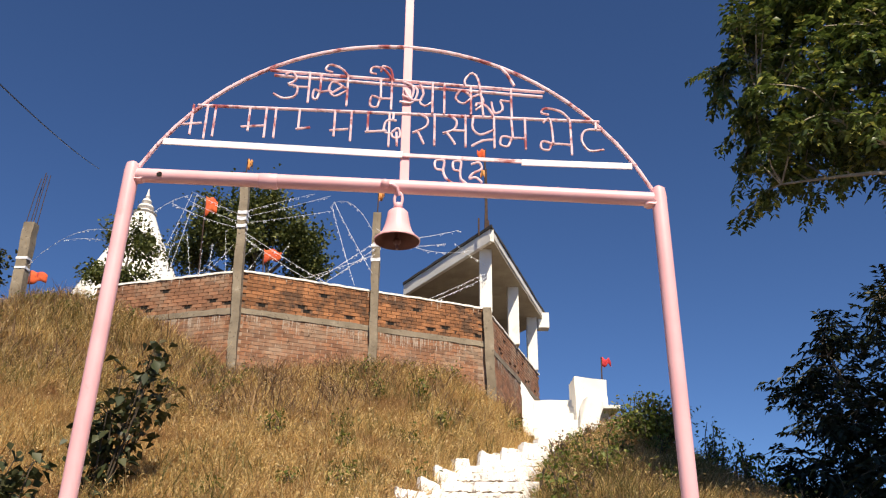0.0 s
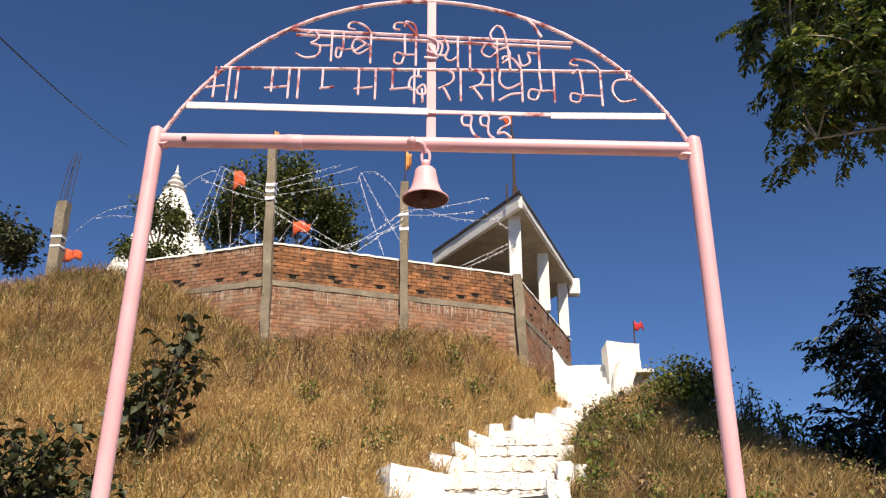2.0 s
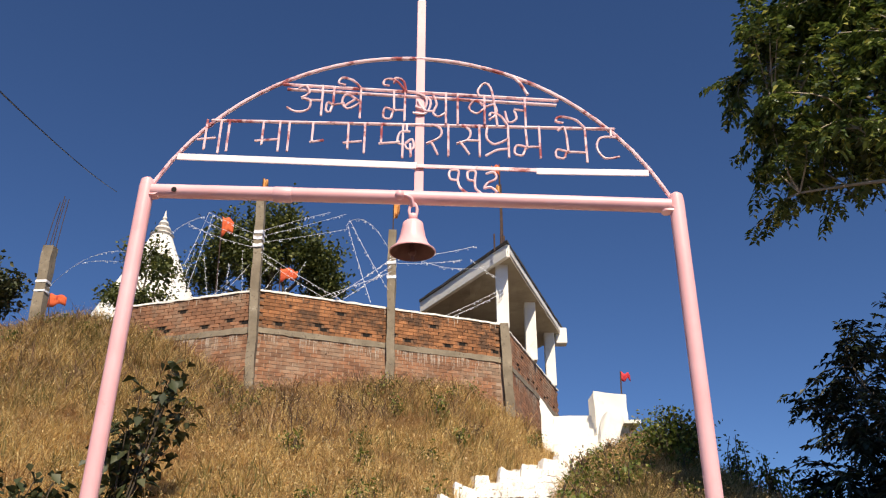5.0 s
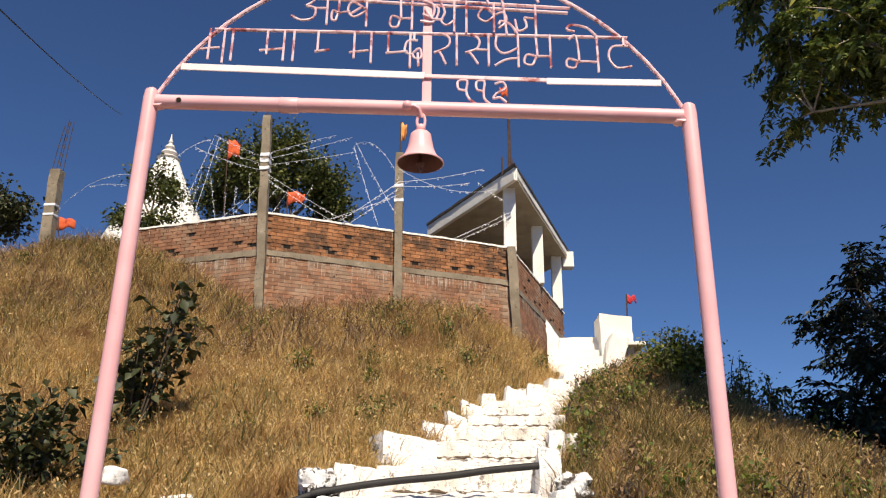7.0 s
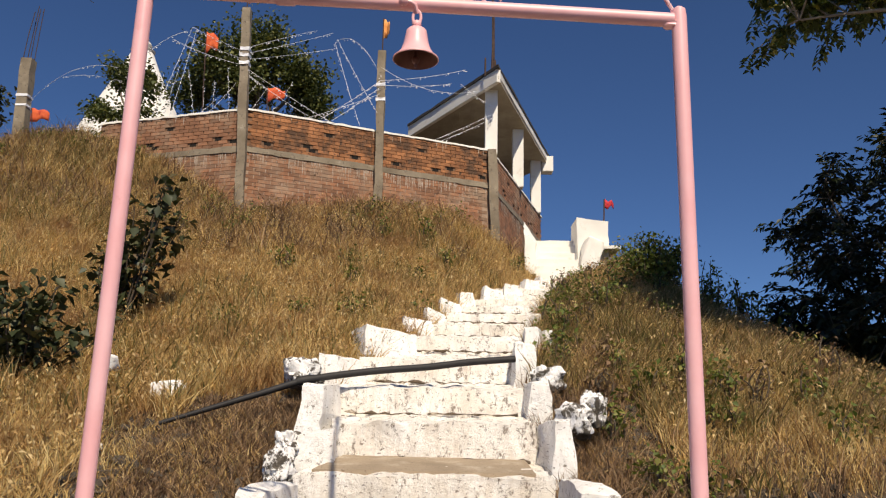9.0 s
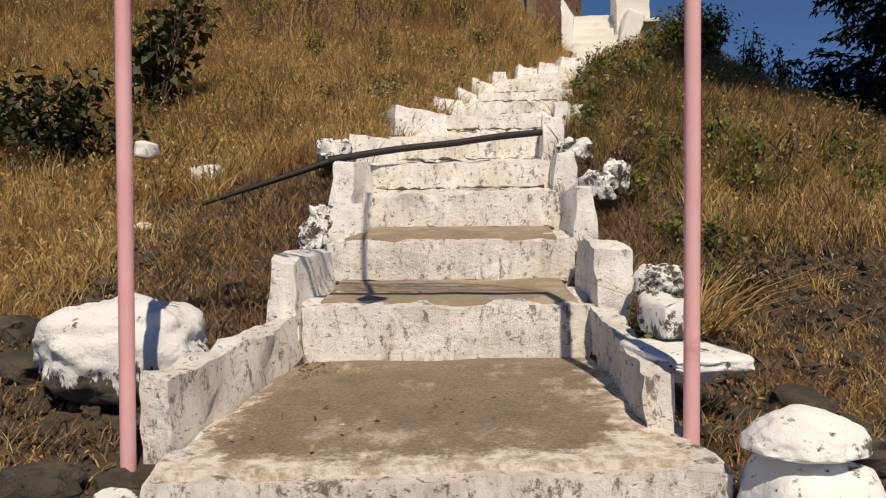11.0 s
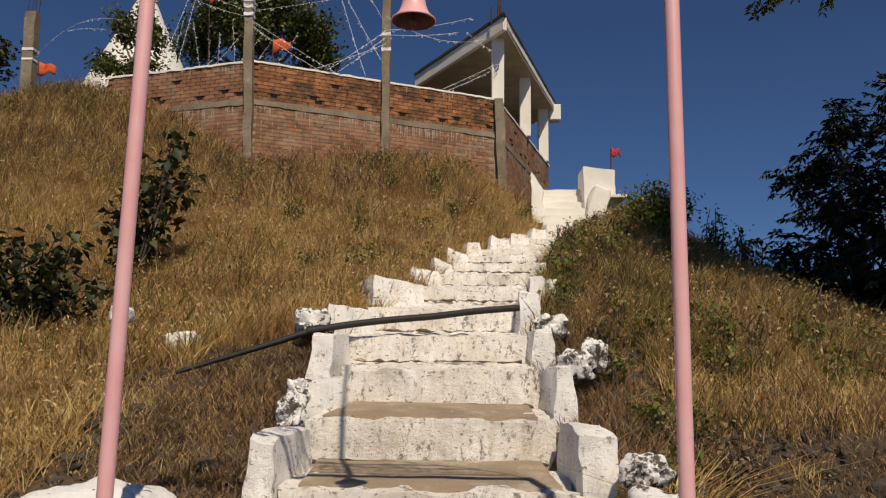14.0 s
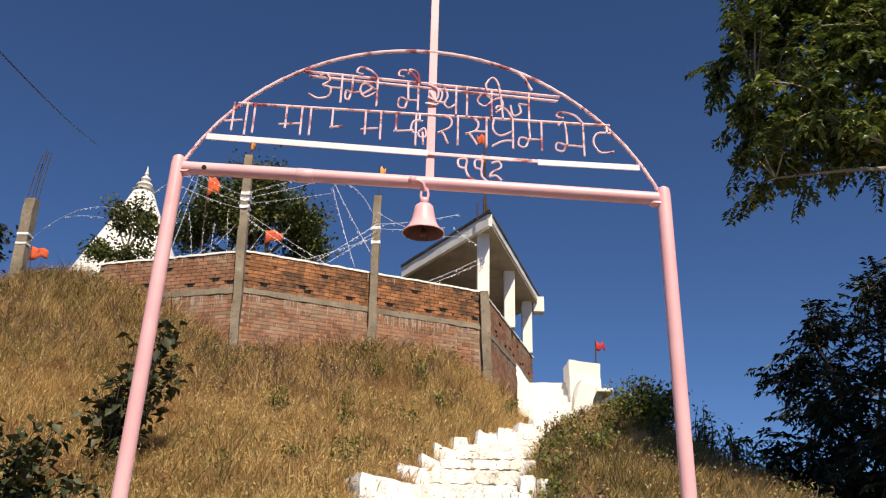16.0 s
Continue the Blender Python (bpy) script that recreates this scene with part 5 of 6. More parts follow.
# trees on the hilltop
tree("hilltop_tree", "bushy green tree behind the brick wall", (-4.85, 17.0, 6.0), (-4.8, 17.0, 8.5), 0.17,
     [((-0.8, 0, 0.4), 1.15), ((0.8, 0, 0.5), 1.1), ((0, 0.4, 1), 1.15), ((0.3, -0.5, 1), 1.1), ((-0.4, -0.3, 0.9), 1.05), ((0.95, 0.1, 0.1), 1.0)], 3, 12, M_LEAF_FAR, None, (0.115, 0.34), 20, 0.2)
tree("hilltop_tree", "small leafy tree in front of the white spire", (-7.45, 15.2, float(ground_z(-7.45, 15.2))), (-7.35, 15.2, 8.1), 0.07,
     [((-0.5, 0, 0.8), 0.6), ((0.4, 0, 0.8), 0.6), ((-0.1, 0.2, 1), 0.85), ((0.3, -0.3, -0.3), 0.5), ((-0.5, -0.2, -0.1), 0.5)], 2, 15, M_LEAF_FAR, None, (0.10, 0.34), 14, 0.12)
tree("hilltop_tree", "distant low dark tree on the hill crest", (-14.2, 19.5, 8.6), (-14.2, 19.5, 9.3), 0.1,
     [((-0.8, 0, 0.5), 0.9), ((0.7, 0, 0.5), 0.9), ((0, 0.2, 0.9), 0.8)], 2, 16, M_LEAF_BUSH, None, (0.16, 0.36), 20, 0.2)


def bush(name, label, at, w, h, seed, material, leaf, count, stems=9, lean_x=0.0):
    r = random.Random(seed)
    b = thing(name, label, "bush", at)
    bm, base, out = bmesh.new(), [], []
    for k in range(stems):
        a = r.uniform(0, 6.28)
        lean = r.uniform(0.1, 1.0)
        top = Vector((at[0] + math.cos(a) * w / 2 * lean, at[1] + math.sin(a) * w / 2 * lean, at[2] + h * r.uniform(0.55, 1.0) * (1.05 - 0.35 * lean)))
        top.x += lean_x * (top.z - at[2]) / h
        foot = Vector(at) + Vector((math.cos(a) * 0.06, math.sin(a) * 0.06, -0.06))
        mid = foot.lerp(top, 0.55) + Vector((r.uniform(-0.08, 0.08), r.uniform(-0.08, 0.08), 0.06))
        pts = smooth_path([foot, mid, top], 5)
        tube(bm, pts, [0.013 - 0.0009 * q for q in range(len(pts))], 5)
        for q in range(count // stems):
            t = r.uniform(0.22, 1.0)
            p = pts[min(int(t * (len(pts) - 1)), len(pts) - 1)]
            base.append(np.array(p) + rng.normal(size=3) * 0.07)
            out.append(np.array([math.cos(a) * 0.5, math.sin(a) * 0.5, 0.25]) + rng.normal(size=3) * 0.8)
    tagged(part("stalk_clump", bm, M_STALK, b), kind="stuff")
    base, out = np.array(base), np.array(out)
    ob = new("leaves", leaf_mesh("leaves", base - np.array(at), out, leaf * (0.7 + 0.6 * rng.random(len(base))), 0.36, material))
    ob.parent = b
    tagged(ob, kind="stuff")
    return b


def on_ground(x, y):
    return (x, y, float(ground_z(x, y)))


bush("bush", "tall dark broad-leaved bush on the grassy slope", on_ground(-3.58, 6.4), 0.95, 2.05, 1, M_LEAF_BUSH, 0.13, 520, 16, 0.42)
bush("bush", "spreading dark broad-leaved bush in dry grass", on_ground(-3.75, 4.7), 1.45, 1.25, 2, M_LEAF_BUSH, 0.11, 950, 20)
bush("bush", "dark broad-leaved bush at the edge of the grass", on_ground(-4.7, 4.8), 1.3, 1.2, 3, M_LEAF_BUSH, 0.11, 700, 16)
bush("bush", "dense green bush on the bank beside the stairs", on_ground(3.25, 9.0), 1.2, 0.95, 4, M_WEED, 0.07, 1500, 24)
bush("bush", "dense dark bush on the bank crest", on_ground(3.6, 9.4), 1.1, 0.85, 5, M_LEAF_BUSH, 0.07, 1300, 22)
bush("bush", "wispy green shrub beside the white block", on_ground(3.9, 12.4), 0.9, 0.95, 6, M_WEED, 0.05, 520, 16)
for k, (x, y) in enumerate(((5.5, 8.5), (6.05, 8.2), (6.6, 7.9), (6.0, 7.3))):
    bush("bush", "dark shaded brush at the foot of the slope tree", on_ground(x, y), 1.1, 0.75, 90 + k, M_LEAF_BUSH, 0.08, 620, 16)
for k, (x, y, hh) in enumerate(((4.1, 9.0, 1.05), (4.3, 9.15, 0.95), (4.5, 8.9, 1.0), (4.75, 9.0, 0.85), (5.05, 8.8, 0.75))):
    bush("bush", "upright leafy weed bush on the bank crest", on_ground(x, y), 0.45, hh, 20 + k, M_WEED, 0.06, 260, 8)
weeds = [(-1.0, 6.8, 0.42), (-0.9, 7.3, 0.3), (0.2, 10.6, 0.4), (0.5, 11.2, 0.4), (1.35, 4.9, 0.45), (1.4, 5.3, 0.5), (1.55, 6.1, 0.55), (1.9, 6.4, 0.4), (1.25, 1.25, 0.22), (2.0, 4.4, 0.4),
         (2.3, 12.0, 0.45), (2.55, 11.7, 0.4), (2.0, 9.6, 0.5), (1.9, 8.8, 0.5), (2.3, 9.2, 0.5), (1.6, 12.4, 0.4), (2.75, 11.0, 0.5), (1.75, 7.4, 0.5), (-0.2, 9.3, 0.4), (2.35, 10.3, 0.45), (2.6, 12.3, 0.5)]
rw = random.Random(21)
while len(weeds) < 28:
    weeds.append((rw.uniform(1.35, 2.7), rw.uniform(2.2, 5.2), rw.uniform(0.22, 0.42)))
while len(weeds) < 74:
    x, y = rw.uniform(1.2, 4.6), rw.uniform(3.2, 12.6)
    if x > float(stair_right(y)) + 0.2:
        weeds.append((x, y, rw.uniform(0.25, 0.6)))
rc = random.Random(77)
for k in range(34):
    x = rc.uniform(-8.6, 0.6)
    weeds.append((x, float(wall_y(x)) - rc.uniform(0.25, 2.6), rc.uniform(0.22, 0.5)))
for k in range(9):
    x = rc.uniform(-4.5, 0.2)
    weeds.append((x, rc.uniform(5.5, 10.5), rc.uniform(0.2, 0.42)))
weeds = [w for w in weeds if w[0] < float(stair_left(w[1])) - 0.15 or w[0] > float(stair_right(w[1])) + 0.1]
for k, (x, y, hh) in enumerate(weeds):
    if k % 4 == 3:
        bush("weed", "brown withered weed standing in the grass", on_ground(x, y), hh * 0.8, hh, 40 + k, M_DEAD, 0.05, 110, 8)
    else:
        bush("weed", "green leafy weed growing in the dry grass", on_ground(x, y), hh * 0.7, hh, 40 + k, M_WEED, 0.055, 130, 7)

# ---------------------------------------------------------------- grass


def grass(name, label, spots, height, blades, material, lean=0.35, width=0.0045):
    n = len(spots)
    x = np.repeat(spots[:, 0], blades) + rng.normal(size=n * blades) * 0.035
    y = np.repeat(spots[:, 1], blades) + rng.normal(size=n * blades) * 0.035
    h = np.repeat(height, blades) * (0.45 + 0.75 * rng.random(n * blades))
    z = ground_z(x, y) - 0.02
    a = rng.random(n * blades) * 2 * np.pi
    b = lean * (0.25 + rng.random(n * blades)) + 0.05
    f = rng.random(n * blades) * 2 * np.pi
    w = width * (0.6 + 0.9 * rng.random(n * blades))
    sx, sy = np.cos(f) * w, np.sin(f) * w
    dx, dy = np.cos(a) * b * h + 0.06 * h, np.sin(a) * b * h
    root = np.stack([x, y, z], 1)
    s = np.stack([sx, sy, 0 * sx], 1)
    mid = root + np.stack([dx * 0.35, dy * 0.35, h * 0.58], 1)
    tip = root + np.stack([dx, dy, h], 1)
    verts = np.stack([root - s, root + s, mid + s * 1.15, mid - s * 1.15, tip], 1).reshape(-1, 3)
    i = np.arange(n * blades)[:, None] * 5
    faces = np.concatenate([i + np.array([[0, 1, 2]]), i + np.array([[0, 2, 3]]), i + np.array([[3, 2, 4]])], 0)
    return tagged(new(name, raw_mesh(name, verts, faces, material)), label, "grass", kind="stuff")


def spots_in(n, x0, x1, y0, y1, keep):
    p = np.stack([rng.uniform(x0, x1, n), rng.uniform(y0, y1, n)], 1)
    return p[keep(p[:, 0], p[:, 1])]


def patchy(x, y, scale, seed):
    return 0.5 + 0.25 * np.sin(scale * x + seed) * np.cos(scale * 0.8 * y - seed) + 0.25 * np.sin(scale * 2.1 * (x + y) + seed * 2) * np.cos(scale * 1.7 * (x - y))


def off_stairs(x, y):
    return (x < stair_left(y) - 0.12) | (x > stair_right(y) + 0.12) | (y > 12.9)


def hill(x, y):
    return off_stairs(x, y) & (y < wall_y(x) - 0.05) & ((y > 4.3) | ((x < -2.0) & (y > 3.75)) | ((x < -2.3) & (y > 1.3)) | ((x > 1.9) & (y > 2.9)))


def clumps(sp, per, spread):
    """Tufts stand in clumps."""
    k = np.repeat(np.arange(len(sp)), per)
    return sp[k] + rng.normal(size=(len(k), 2)) * spread


def left_hill(x, y):
    return hill(x, y) & (x < stair_left(y)) & (x > -3.4 - 0.55 * y)


sp = spots_in(26000, -10, 1.9, 1.5, 14.2, lambda x, y: left_hill(x, y) & (rng.random(len(x)) < 0.25 + 0.9 * patchy(x, y, 0.8, 1.0)))
tall = 0.7 + 0.7 * rng.random(len(sp))
grass("dry_grass", "tall golden dry grass covering the hillside", clumps(sp, 2, 0.03), np.repeat((0.16 + 0.18 * patchy(sp[:, 0], sp[:, 1], 0.9, 3.0)) * tall * 0.8, 2), 12, M_GRASS, 0.75, 0.0031)
sp = spots_in(9000, -10, 1.9, 1.5, 14.2, lambda x, y: left_hill(x, y) & (patchy(x, y, 1.3, 2.0) > 0.4))
grass("seed_stalks", "pale dry seed stalks standing above the grass", sp[::2], 0.30 + 0.20 * rng.random(len(sp[::2])), 4, M_GRASS, 0.4, 0.0030)
sp = spots_in(5000, -9, 1.6, 6.0, 14.0, lambda x, y: left_hill(x, y) & (y > wall_y(x) - 3.4 * rng.random(len(x))) & (patchy(x, y, 1.0, 7.0) > 0.38))
grass("dead_weeds", "brown dead weeds below the brick wall", sp, 0.22 + 0.28 * rng.random(len(sp)), 7, M_DEAD, 0.8, 0.005)
sp = spots_in(1500, -8.2, -3.9, 10.4, 13.4, lambda x, y: (y < wall_y(x) - 0.15 * rng.random(len(x))) & (patchy(x, y, 1.6, 3.0) > 0.45))
grass("dry_grass", "dry grass against the brick wall", sp, 0.25 + 0.30 * rng.random(len(sp)), 7, M_GRASS, 0.6, 0.004)
sp = spots_in(1500, -8.2, -3.9, 11.0, 13.2, lambda x, y: y < wall_y(x) - 0.2)
grass("green_grass", "olive weeds against the brick wall", sp, 0.15 + 0.20 * rng.random(len(sp)), 6, M_GREEN_GRASS, 0.8, 0.005)
sp = spots_in(9000, 1.0, 5.6, 1.4, 13.4, lambda x, y: hill(x, y) & (x > stair_right(y)) & (patchy(x, y, 1.5, 1.0) > 0.3))
grass("mixed_grass", "mixed dry and green grass on the bank", sp, 0.15 + 0.22 * patchy(sp[:, 0], sp[:, 1], 1.2, 5.0), 10, M_GRASS, 0.7, 0.0026)
sp = spots_in(5000, 1.0, 5.6, 1.8, 13.4, lambda x, y: hill(x, y) & (x > stair_right(y)) & (patchy(x, y, 1.7, 9.0) > 0.4))
grass("dead_weeds", "brown dead weeds on the bank", sp, 0.12 + 0.26 * rng.random(len(sp)), 7, M_DEAD, 0.7, 0.0034)
sp = spots_in(11000, 1.0, 5.6, 1.8, 13.4, lambda x, y: hill(x, y) & (x > stair_right(y)) & (patchy(x, y, 1.0, 8.0) > 0.42))
grass("green_grass", "olive green weeds and grass on the bank", sp, 0.16 + 0.25 * patchy(sp[:, 0], sp[:, 1], 1.4, 6.0), 7, M_GREEN_GRASS, 0.7, 0.004)
sp = spots_in(5200, -8, 1.2, 3, 14.2, lambda x, y: hill(x, y) & (x < stair_left(y)) & (patchy(x, y, 0.9, 4.0) > 0.55))
grass("green_grass", "olive green tufts among the dry grass", sp, 0.2 + 0.22 * rng.random(len(sp)), 5, M_GREEN_GRASS, 0.4, 0.006)
sp = spots_in(4200, -16, -4, 12.5, 22, lambda x, y: (y > wall_y(x) - 0.3) & (x < -7.6) | (y < wall_y(x)))
grass("dry_grass", "dry grass on the hill crest", sp, 0.12 + 0.16 * rng.random(len(sp)), 8, M_GRASS, 0.8, 0.005)
sp = spots_in(12500, -3.4, 3.4, -1.6, 4.6, lambda x, y: ((x < -1.12) | (x > 1.12)) & off_stairs(x, y) & (np.hypot(x + 1.4, y - 0.7) > 0.42) & (patchy(x, y, 2.2, 2.0) > 0.53) & ((x > 0) | (y > 1.0) | (rng.random(len(x)) < 0.3)))
grass("sparse_grass", "sparse trampled dry grass on the stony bank", sp, 0.06 + 0.10 * rng.random(len(sp)), 7, M_GRASS, 0.9, 0.0024)
sp = spots_in(9000, -3.4, 3.4, -1.6, 4.6, lambda x, y: ((x < -1.12) | (x > 1.12)) & off_stairs(x, y) & (np.hypot(x + 1.4, y - 0.7) > 0.42) & (patchy(x, y, 1.9, 6.0) > 0.36))
grass("withered_grass", "brown withered grass on the stony bank", sp, 0.05 + 0.09 * rng.random(len(sp)), 7, M_DEAD, 1.0, 0.0028)
sp = np.array([[1.38 + 0.02 * k, 1.55 + 0.015 * k] for k in range(12)])
grass("cut_straw", "bundle of cut straw lying on the bank", sp, np.full(12, 0.42), 14, M_GRASS, 1.9, 0.004)



def seed_heads(label, spots, low, high, size, material):
    """Small ragged seed heads and dry leaflets at the tips of the grass."""
    z = ground_z(spots[:, 0], spots[:, 1]) + low + (high - low) * rng.random(len(spots)) ** 1.3
    way = rng.normal(size=(len(spots), 3)) * 0.55 + np.array([0, 0, 0.8])
    me = leaf_mesh("seed_heads", np.column_stack([spots, z]), way, size * (0.6 + 0.8 * rng.random(len(spots))), 0.17, material)
    return tagged(new("seed_heads", me), label, "grass", kind="stuff")


sp = spots_in(78000, -10, 1.9, 1.5, 14.2, lambda x, y: left_hill(x, y) & (rng.random(len(x)) < 0.2 + 0.9 * patchy(x, y, 1.9, 5.0)))
seed_heads("pale ragged seed heads on the dry grass", sp, 0.10, 0.40, 0.050, M_SEED)
sp = spots_in(17000, 1.0, 5.6, 1.8, 13.4, lambda x, y: hill(x, y) & (x > stair_right(y) + 0.5) & (rng.random(len(x)) < 0.2 + 0.9 * patchy(x, y, 1.6, 2.0)))
seed_heads("dry seed heads and leaflets on the bank", sp, 0.06, 0.36, 0.050, M_SEED)
sp = spots_in(9000, -3.4, 3.4, -1.6, 4.6, lambda x, y: ((x < -1.12) | (x > 1.12)) & off_stairs(x, y) & (np.hypot(x + 1.4, y - 0.7) > 0.45))
seed_heads("dry chaff on the stony bank", sp, 0.0, 0.08, 0.035, M_SEED)
sp = spots_in(3600, -9.5, -3.6, 9.2, 13.4, lambda x, y: (y < wall_y(x) - 0.1) & (patchy(x, y, 1.2, 4.0) > 0.35))
grass("green_grass", "olive weeds near the hill crest", sp, 0.10 + 0.17 * rng.random(len(sp)), 7, M_GREEN_GRASS, 0.9, 0.005)
sp = spots_in(2200, -9.5, -1.0, 9.6, 13.6, lambda x, y: (y < wall_y(x) - 0.1) & (patchy(x, y, 1.5, 8.0) > 0.5))
grass("dead_weeds", "brown dead weeds near the hill crest", sp, 0.2 + 0.3 * rng.random(len(sp)), 6, M_DEAD, 0.7, 0.006)

sp = spots_in(5200, 0.9, 3.0, 1.5, 8.0, lambda x, y: (x > stair_right(y) + 0.12) & (x < stair_right(y) + 0.95 + 0.3 * np.sin(3 * y)))
grass("withered_grass", "reddish brown withered stems beside the stairs", sp, 0.07 + 0.2 * rng.random(len(sp)), 6, M_DEAD, 0.9, 0.0026)
sp = spots_in(2600, -1.9, -0.75, 0.9, 4.2, lambda x, y: (x < stair_left(y) - 0.16) & (np.hypot(x + 1.45, y - 0.7) > 0.5))
grass("withered_grass", "reddish brown withered grass beside the steps", sp, 0.05 + 0.12 * rng.random(len(sp)), 7, M_DEAD, 1.0, 0.0026)

# fallen leaves and grit on the landing
p = np.concatenate([spots_in(70, -0.72, -0.5, 1.1, 1.4, lambda x, y: x < 9), spots_in(120, 0.68, 0.86, 0.9, 1.4, lambda x, y: x < 9), spots_in(60, -0.7, 0.8, -0.2, 1.4, lambda x, y: x < 9)])
base = np.stack([p[:, 0], p[:, 1], -0.118 + 0.02 * rng.random(len(p)) + 0.04 * (p[:, 1] - 1.4)], 1)
o = rng.normal(size=(len(p), 3)) * np.array([1, 1, 0.35])
tagged(new("fallen_leaves", leaf_mesh("fallen_leaves", base, o, 0.015 + 0.03 * rng.random(len(p)), 0.22, M_DEAD)), "dry fallen leaves gathered on the landing", "leaves", kind="stuff")

p = spots_in(3600, -3.0, 3.0, -1.6, 4.2, lambda x, y: ((x < -1.1) | (x > 1.1)) & off_stairs(x, y) & (np.hypot(x + 1.4, y - 0.7) > 0.4))
base = np.stack([p[:, 0], p[:, 1], ground_z(p[:, 0], p[:, 1]) + 0.008 + 0.02 * rng.random(len(p))], 1)
o = rng.normal(size=(len(p), 3)) * np.array([1, 1, 0.3])
tagged(new("leaf_litter", leaf_mesh("leaf_litter", base, o, 0.02 + 0.06 * rng.random(len(p)), 0.18, M_DEAD)), "brown leaf litter and twigs on the stony bank", "litter", kind="stuff")

# ---------------------------------------------------------------- flags, light strings, cables


def flag(label, foot, top, material, w, h, seed):
    f = thing("flag", label, "flag", foot)
    part("flag_pole", tube(bmesh.new(), [foot, top], 0.014, 6), M_IRON, f)
    bm = bmesh.new()
    rows = []
    for i in range(9):
        u = i / 8
        rows.append([bm.verts.new((top[0] + u * w, top[1] + 0.06 * math.sin(u * 7 + seed) * u, top[2] - 0.02 - v * h * (1 - 0.45 * u) - 0.20 * u * u * h + 0.03 * math.sin(u * 9 + seed + v))) for v in (0, 0.33, 0.66, 1)])
    for a, b in zip(rows, rows[1:]):
        for k in range(3):
            bm.faces.new((a[k], a[k + 1], b[k + 1], b[k]))
    ob = part("cloth", bm, material, f, "", True)
    ob.modifiers.new("thickness", "SOLIDIFY").thickness = 0.006
    return f


flag("small red flag flying on a thin pole", (3.40, 12.9, 4.98), (3.42, 12.9, 5.52), M_RED, 0.20, 0.18, 1)
flag("orange flag on a pole behind the brick wall", (-5.15, 14.0, 6.05), (-5.28, 14.0, 9.6), M_ORANGE, 0.28, 0.52, 2)
flag("orange flag hanging low behind the brick wall", (-3.6, 13.6, 6.05), (-3.72, 13.6, 8.12), M_ORANGE, 0.40, 0.34, 3)
flag("orange flag on the pavilion mast", (1.2, 14.08, 8.8), (1.22, 14.08, 11.0), M_ORANGE, -0.20, 0.30, 4)
flag("faded saffron ribbon flag on the pavilion mast", (1.25, 14.09, 8.8), (1.24, 14.09, 10.45), M_SAFFRON, -0.14, 0.24, 8)
flag("orange flag on top of a concrete pillar", (-1.20, 13.05, 8.70), (-1.20, 13.05, 9.5), M_SAFFRON, 0.14, 0.5, 5)
flag("small orange flag on top of a concrete pillar", (-3.87, 12.0, 9.04), (-3.87, 12.0, 9.46), M_SAFFRON, 0.11, 0.26, 6)
flag("orange cloth flag low on the hill crest", (-11.4, 18.8, 8.6), (-11.55, 18.8, 9.6), M_ORANGE, 0.5, 0.42, 7)


bm = bmesh.new()
bmesh.ops.create_icosphere(bm, subdivisions=1, radius=1)
BULB = bpy.data.meshes.new("bulb")
bm.to_mesh(BULB)
bm.free()
BULB.materials.append(M_TINSEL)


def light_string(a, b, sag, seed, bulbs=26, thick=0.004):
    """A decoration string: a wire and small pale bulbs and tinsel along it."""
    t = thing("light_string", "pale decorative light string hung between the pillars", "string lights", a, "festival light strings")
    a, b = Vector(a), Vector(b)
    pts = [a.lerp(b, u) - Vector((0, 0, sag * 4 * u * (1 - u))) for u in np.linspace(0, 1, 15)]
    part("wire", tube(bmesh.new(), pts, thick, 4), M_TINSEL, t)
    r = random.Random(seed)
    for k in range(bulbs):
        u = r.random()
        p = a.lerp(b, u) - Vector((0, 0, sag * 4 * u * (1 - u))) + Vector((r.uniform(-0.03, 0.03), 0, -r.uniform(0.0, 0.05)))
        ob = new("bulb", BULB)
        ob.parent = t
        ob.location, ob.scale = p - t.location, (r.uniform(0.007, 0.018),) * 3
    return t


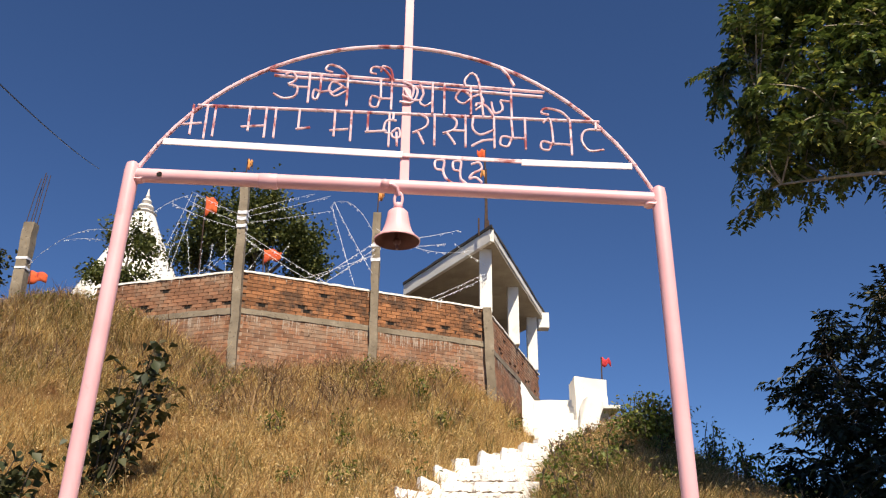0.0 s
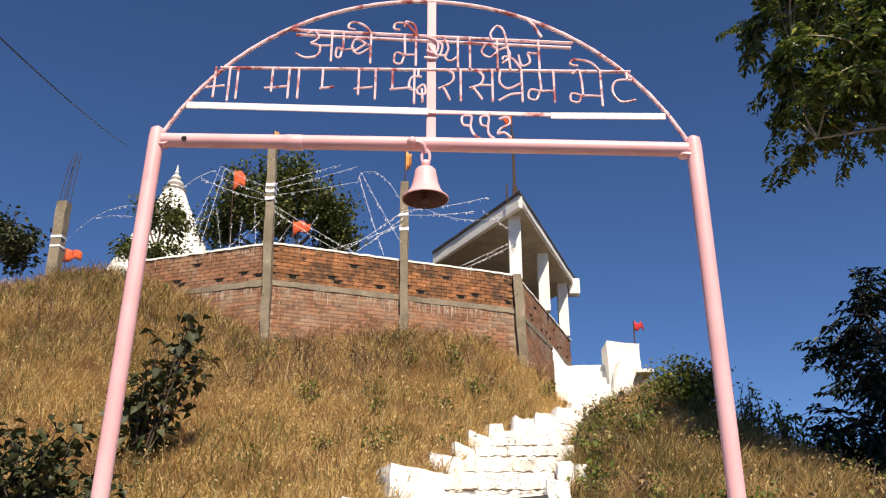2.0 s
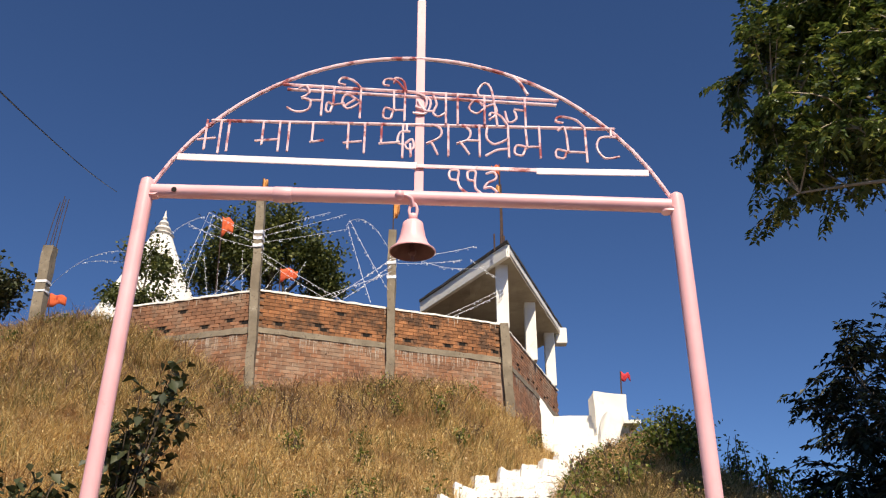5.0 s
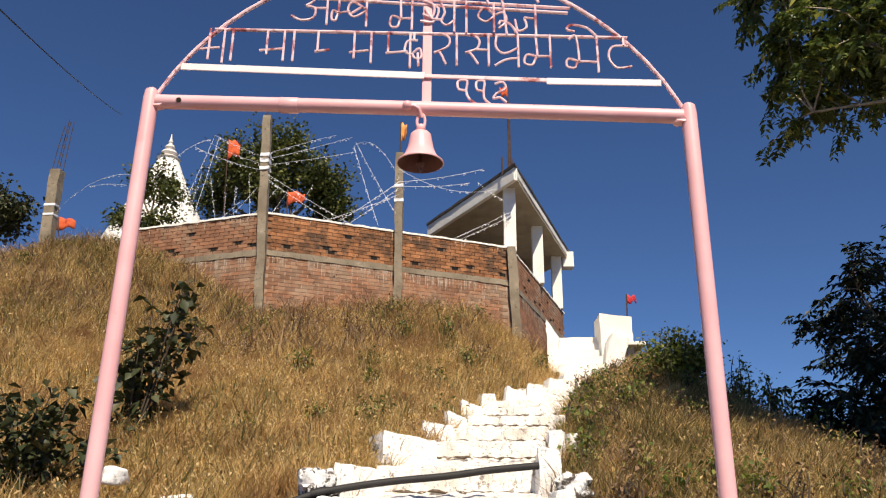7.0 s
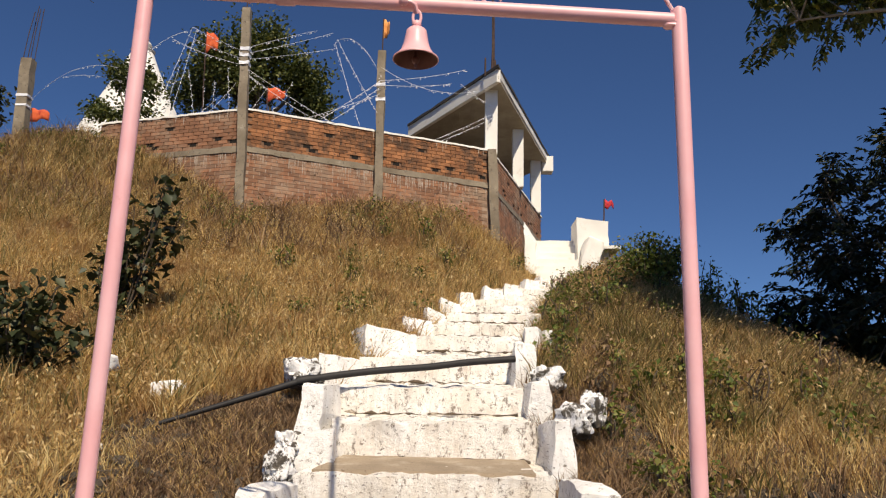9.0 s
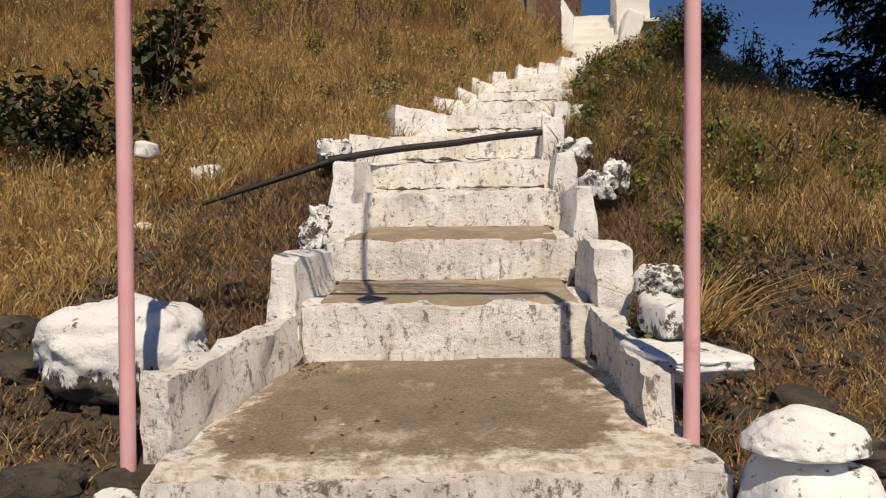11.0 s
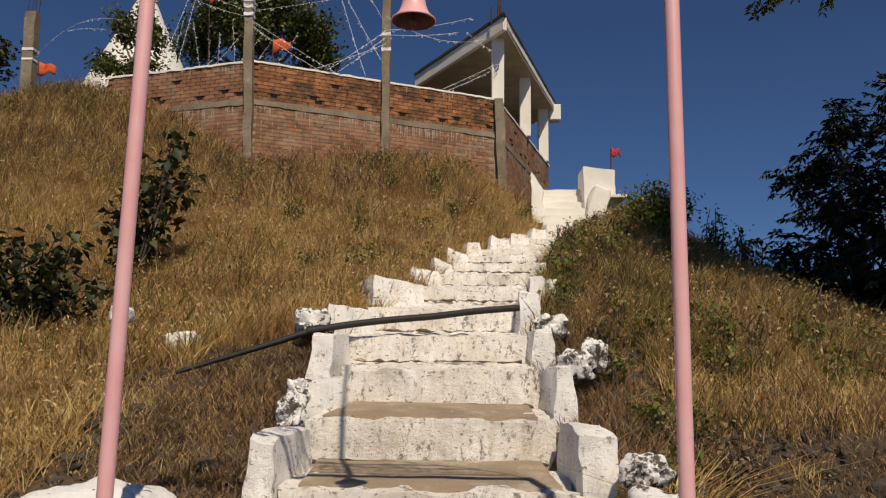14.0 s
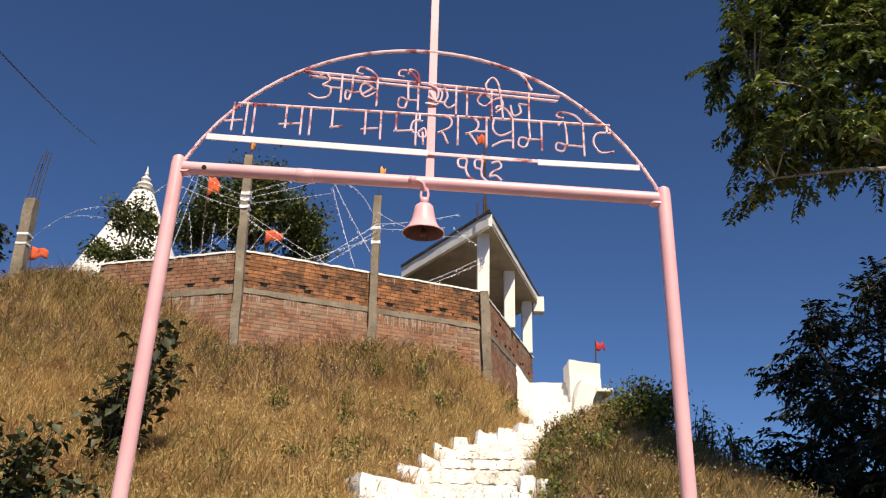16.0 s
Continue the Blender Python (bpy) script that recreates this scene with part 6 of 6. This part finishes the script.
A1, A2, AC = (-3.80, 11.95, 8.1), (-1.20, 12.9, 8.0), (1.24, 14.35, 7.9)
STRINGS = [(A1, (-5.6, 14.0, 9.7), 0.02), ((-3.80, 11.95, 7.95), (-5.7, 14.0, 9.5), 0.04), ((-3.80, 11.95, 7.82), (-5.9, 13.6, 9.2), 0.06),
           ((-3.8, 11.95, 8.2), (-2.95, 15.0, 10.2), -0.02), ((-3.8, 11.95, 8.08), (-2.55, 15.0, 10.15), 0.02), ((-3.8, 11.95, 7.95), (-2.45, 15.0, 9.75), 0.02),
           ((-3.75, 11.95, 7.75), (-2.2, 12.7, 6.99), 0.02), ((-3.75, 11.95, 7.65), (-2.5, 12.6, 6.99), 0.04), (A2, (-2.35, 12.6, 7.0), 0.02), ((-1.2, 12.9, 7.85), (-2.15, 12.7, 7.0), 0.02),
           ((-2.45, 15.0, 9.95), (-1.2, 12.95, 8.1), -0.35), (A2, (0.6, 13.9, 8.75), 0.05), (AC, (-0.2, 13.9, 7.02), 0.02), ((1.24, 14.35, 7.8), (-0.05, 13.9, 7.0), 0.02), ((1.24, 14.35, 8.1), (0.5, 14.3, 8.6), 0.05),
           ((-1.2, 12.9, 7.9), (0.3, 14.0, 8.45), 0.04), ((-7.4, 14.5, 8.9), (-11.6, 18.6, 9.6), -0.45), ((-7.3, 14.6, 8.6), (-10.4, 18.0, 10.2), -0.10), ((-9.5, 20.0, 10.2), (-6.2, 14.6, 7.4), 0.1),
           ((-2.45, 15.0, 10.0), (-1.25, 12.95, 7.3), 0.05), ((-2.5, 15.0, 9.9), (-1.6, 12.9, 7.0), 0.05), ((-1.2, 12.9, 7.7), (-2.6, 12.55, 7.0), 0.02), ((-1.2, 12.9, 8.3), (0.9, 14.0, 8.3), 0.25),
           ((-5.7, 14.0, 9.6), (-7.2, 14.6, 8.8), -0.2), ((-5.6, 14.0, 9.7), (-6.4, 14.0, 7.3), 0.1), ((-5.5, 14.0, 9.65), (-6.0, 14.0, 7.2), 0.08)]
for k, (a, b, sag) in enumerate(STRINGS):
    light_string(a, b, sag, k, 24)
rs = random.Random(3)
for k in range(6):
    x = -6.1 + 0.27 * k + rs.uniform(-0.08, 0.08)
    light_string((x, 14.0, 8.75 - rs.uniform(0, 0.4)), (x + rs.uniform(-0.25, 0.25), 14.0, 7.15 + rs.uniform(0, 0.5)), 0.0, 60 + k, 18, 0.0025)
for k in range(6):
    x = -6.7 + 0.5 * k
    light_string((x, 13.6, 7.0), (x + rs.uniform(0.6, 1.5), 13.8, 7.5 + rs.uniform(0, 0.9)), 0.2, 80 + k, 16, 0.0025)

cable = tagged(new("overhead_cable"), "thin black overhead electric cable against the sky", "cable")
part("wire", tube(bmesh.new(), [Vector((-5.2, 4.0, 6.55)).lerp(Vector((-11.7, 22.0, 14.7)), u) - Vector((0, 0, 0.5 * u * (1 - u))) for u in np.linspace(0, 1, 14)], 0.012, 5), M_WIRE, cable)

# far ridge; the air's haze is only in its colour
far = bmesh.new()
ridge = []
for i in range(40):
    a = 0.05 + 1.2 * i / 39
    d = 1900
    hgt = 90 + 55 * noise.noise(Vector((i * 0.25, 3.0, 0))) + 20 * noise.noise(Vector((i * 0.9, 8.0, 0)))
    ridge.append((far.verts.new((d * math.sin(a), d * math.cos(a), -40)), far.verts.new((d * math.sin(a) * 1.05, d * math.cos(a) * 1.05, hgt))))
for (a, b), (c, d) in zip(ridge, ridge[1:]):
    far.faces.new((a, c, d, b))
tagged(mesh_object("backdrop", far, M_HAZE), "far hills on the horizon, haze put into their colour", "hills", kind="structure")

# ---------------------------------------------------------------- brick wall facing the stairs
boundary_wall("wall_front", P1, P3, "weathered red brick boundary wall above the grassy slope", True)
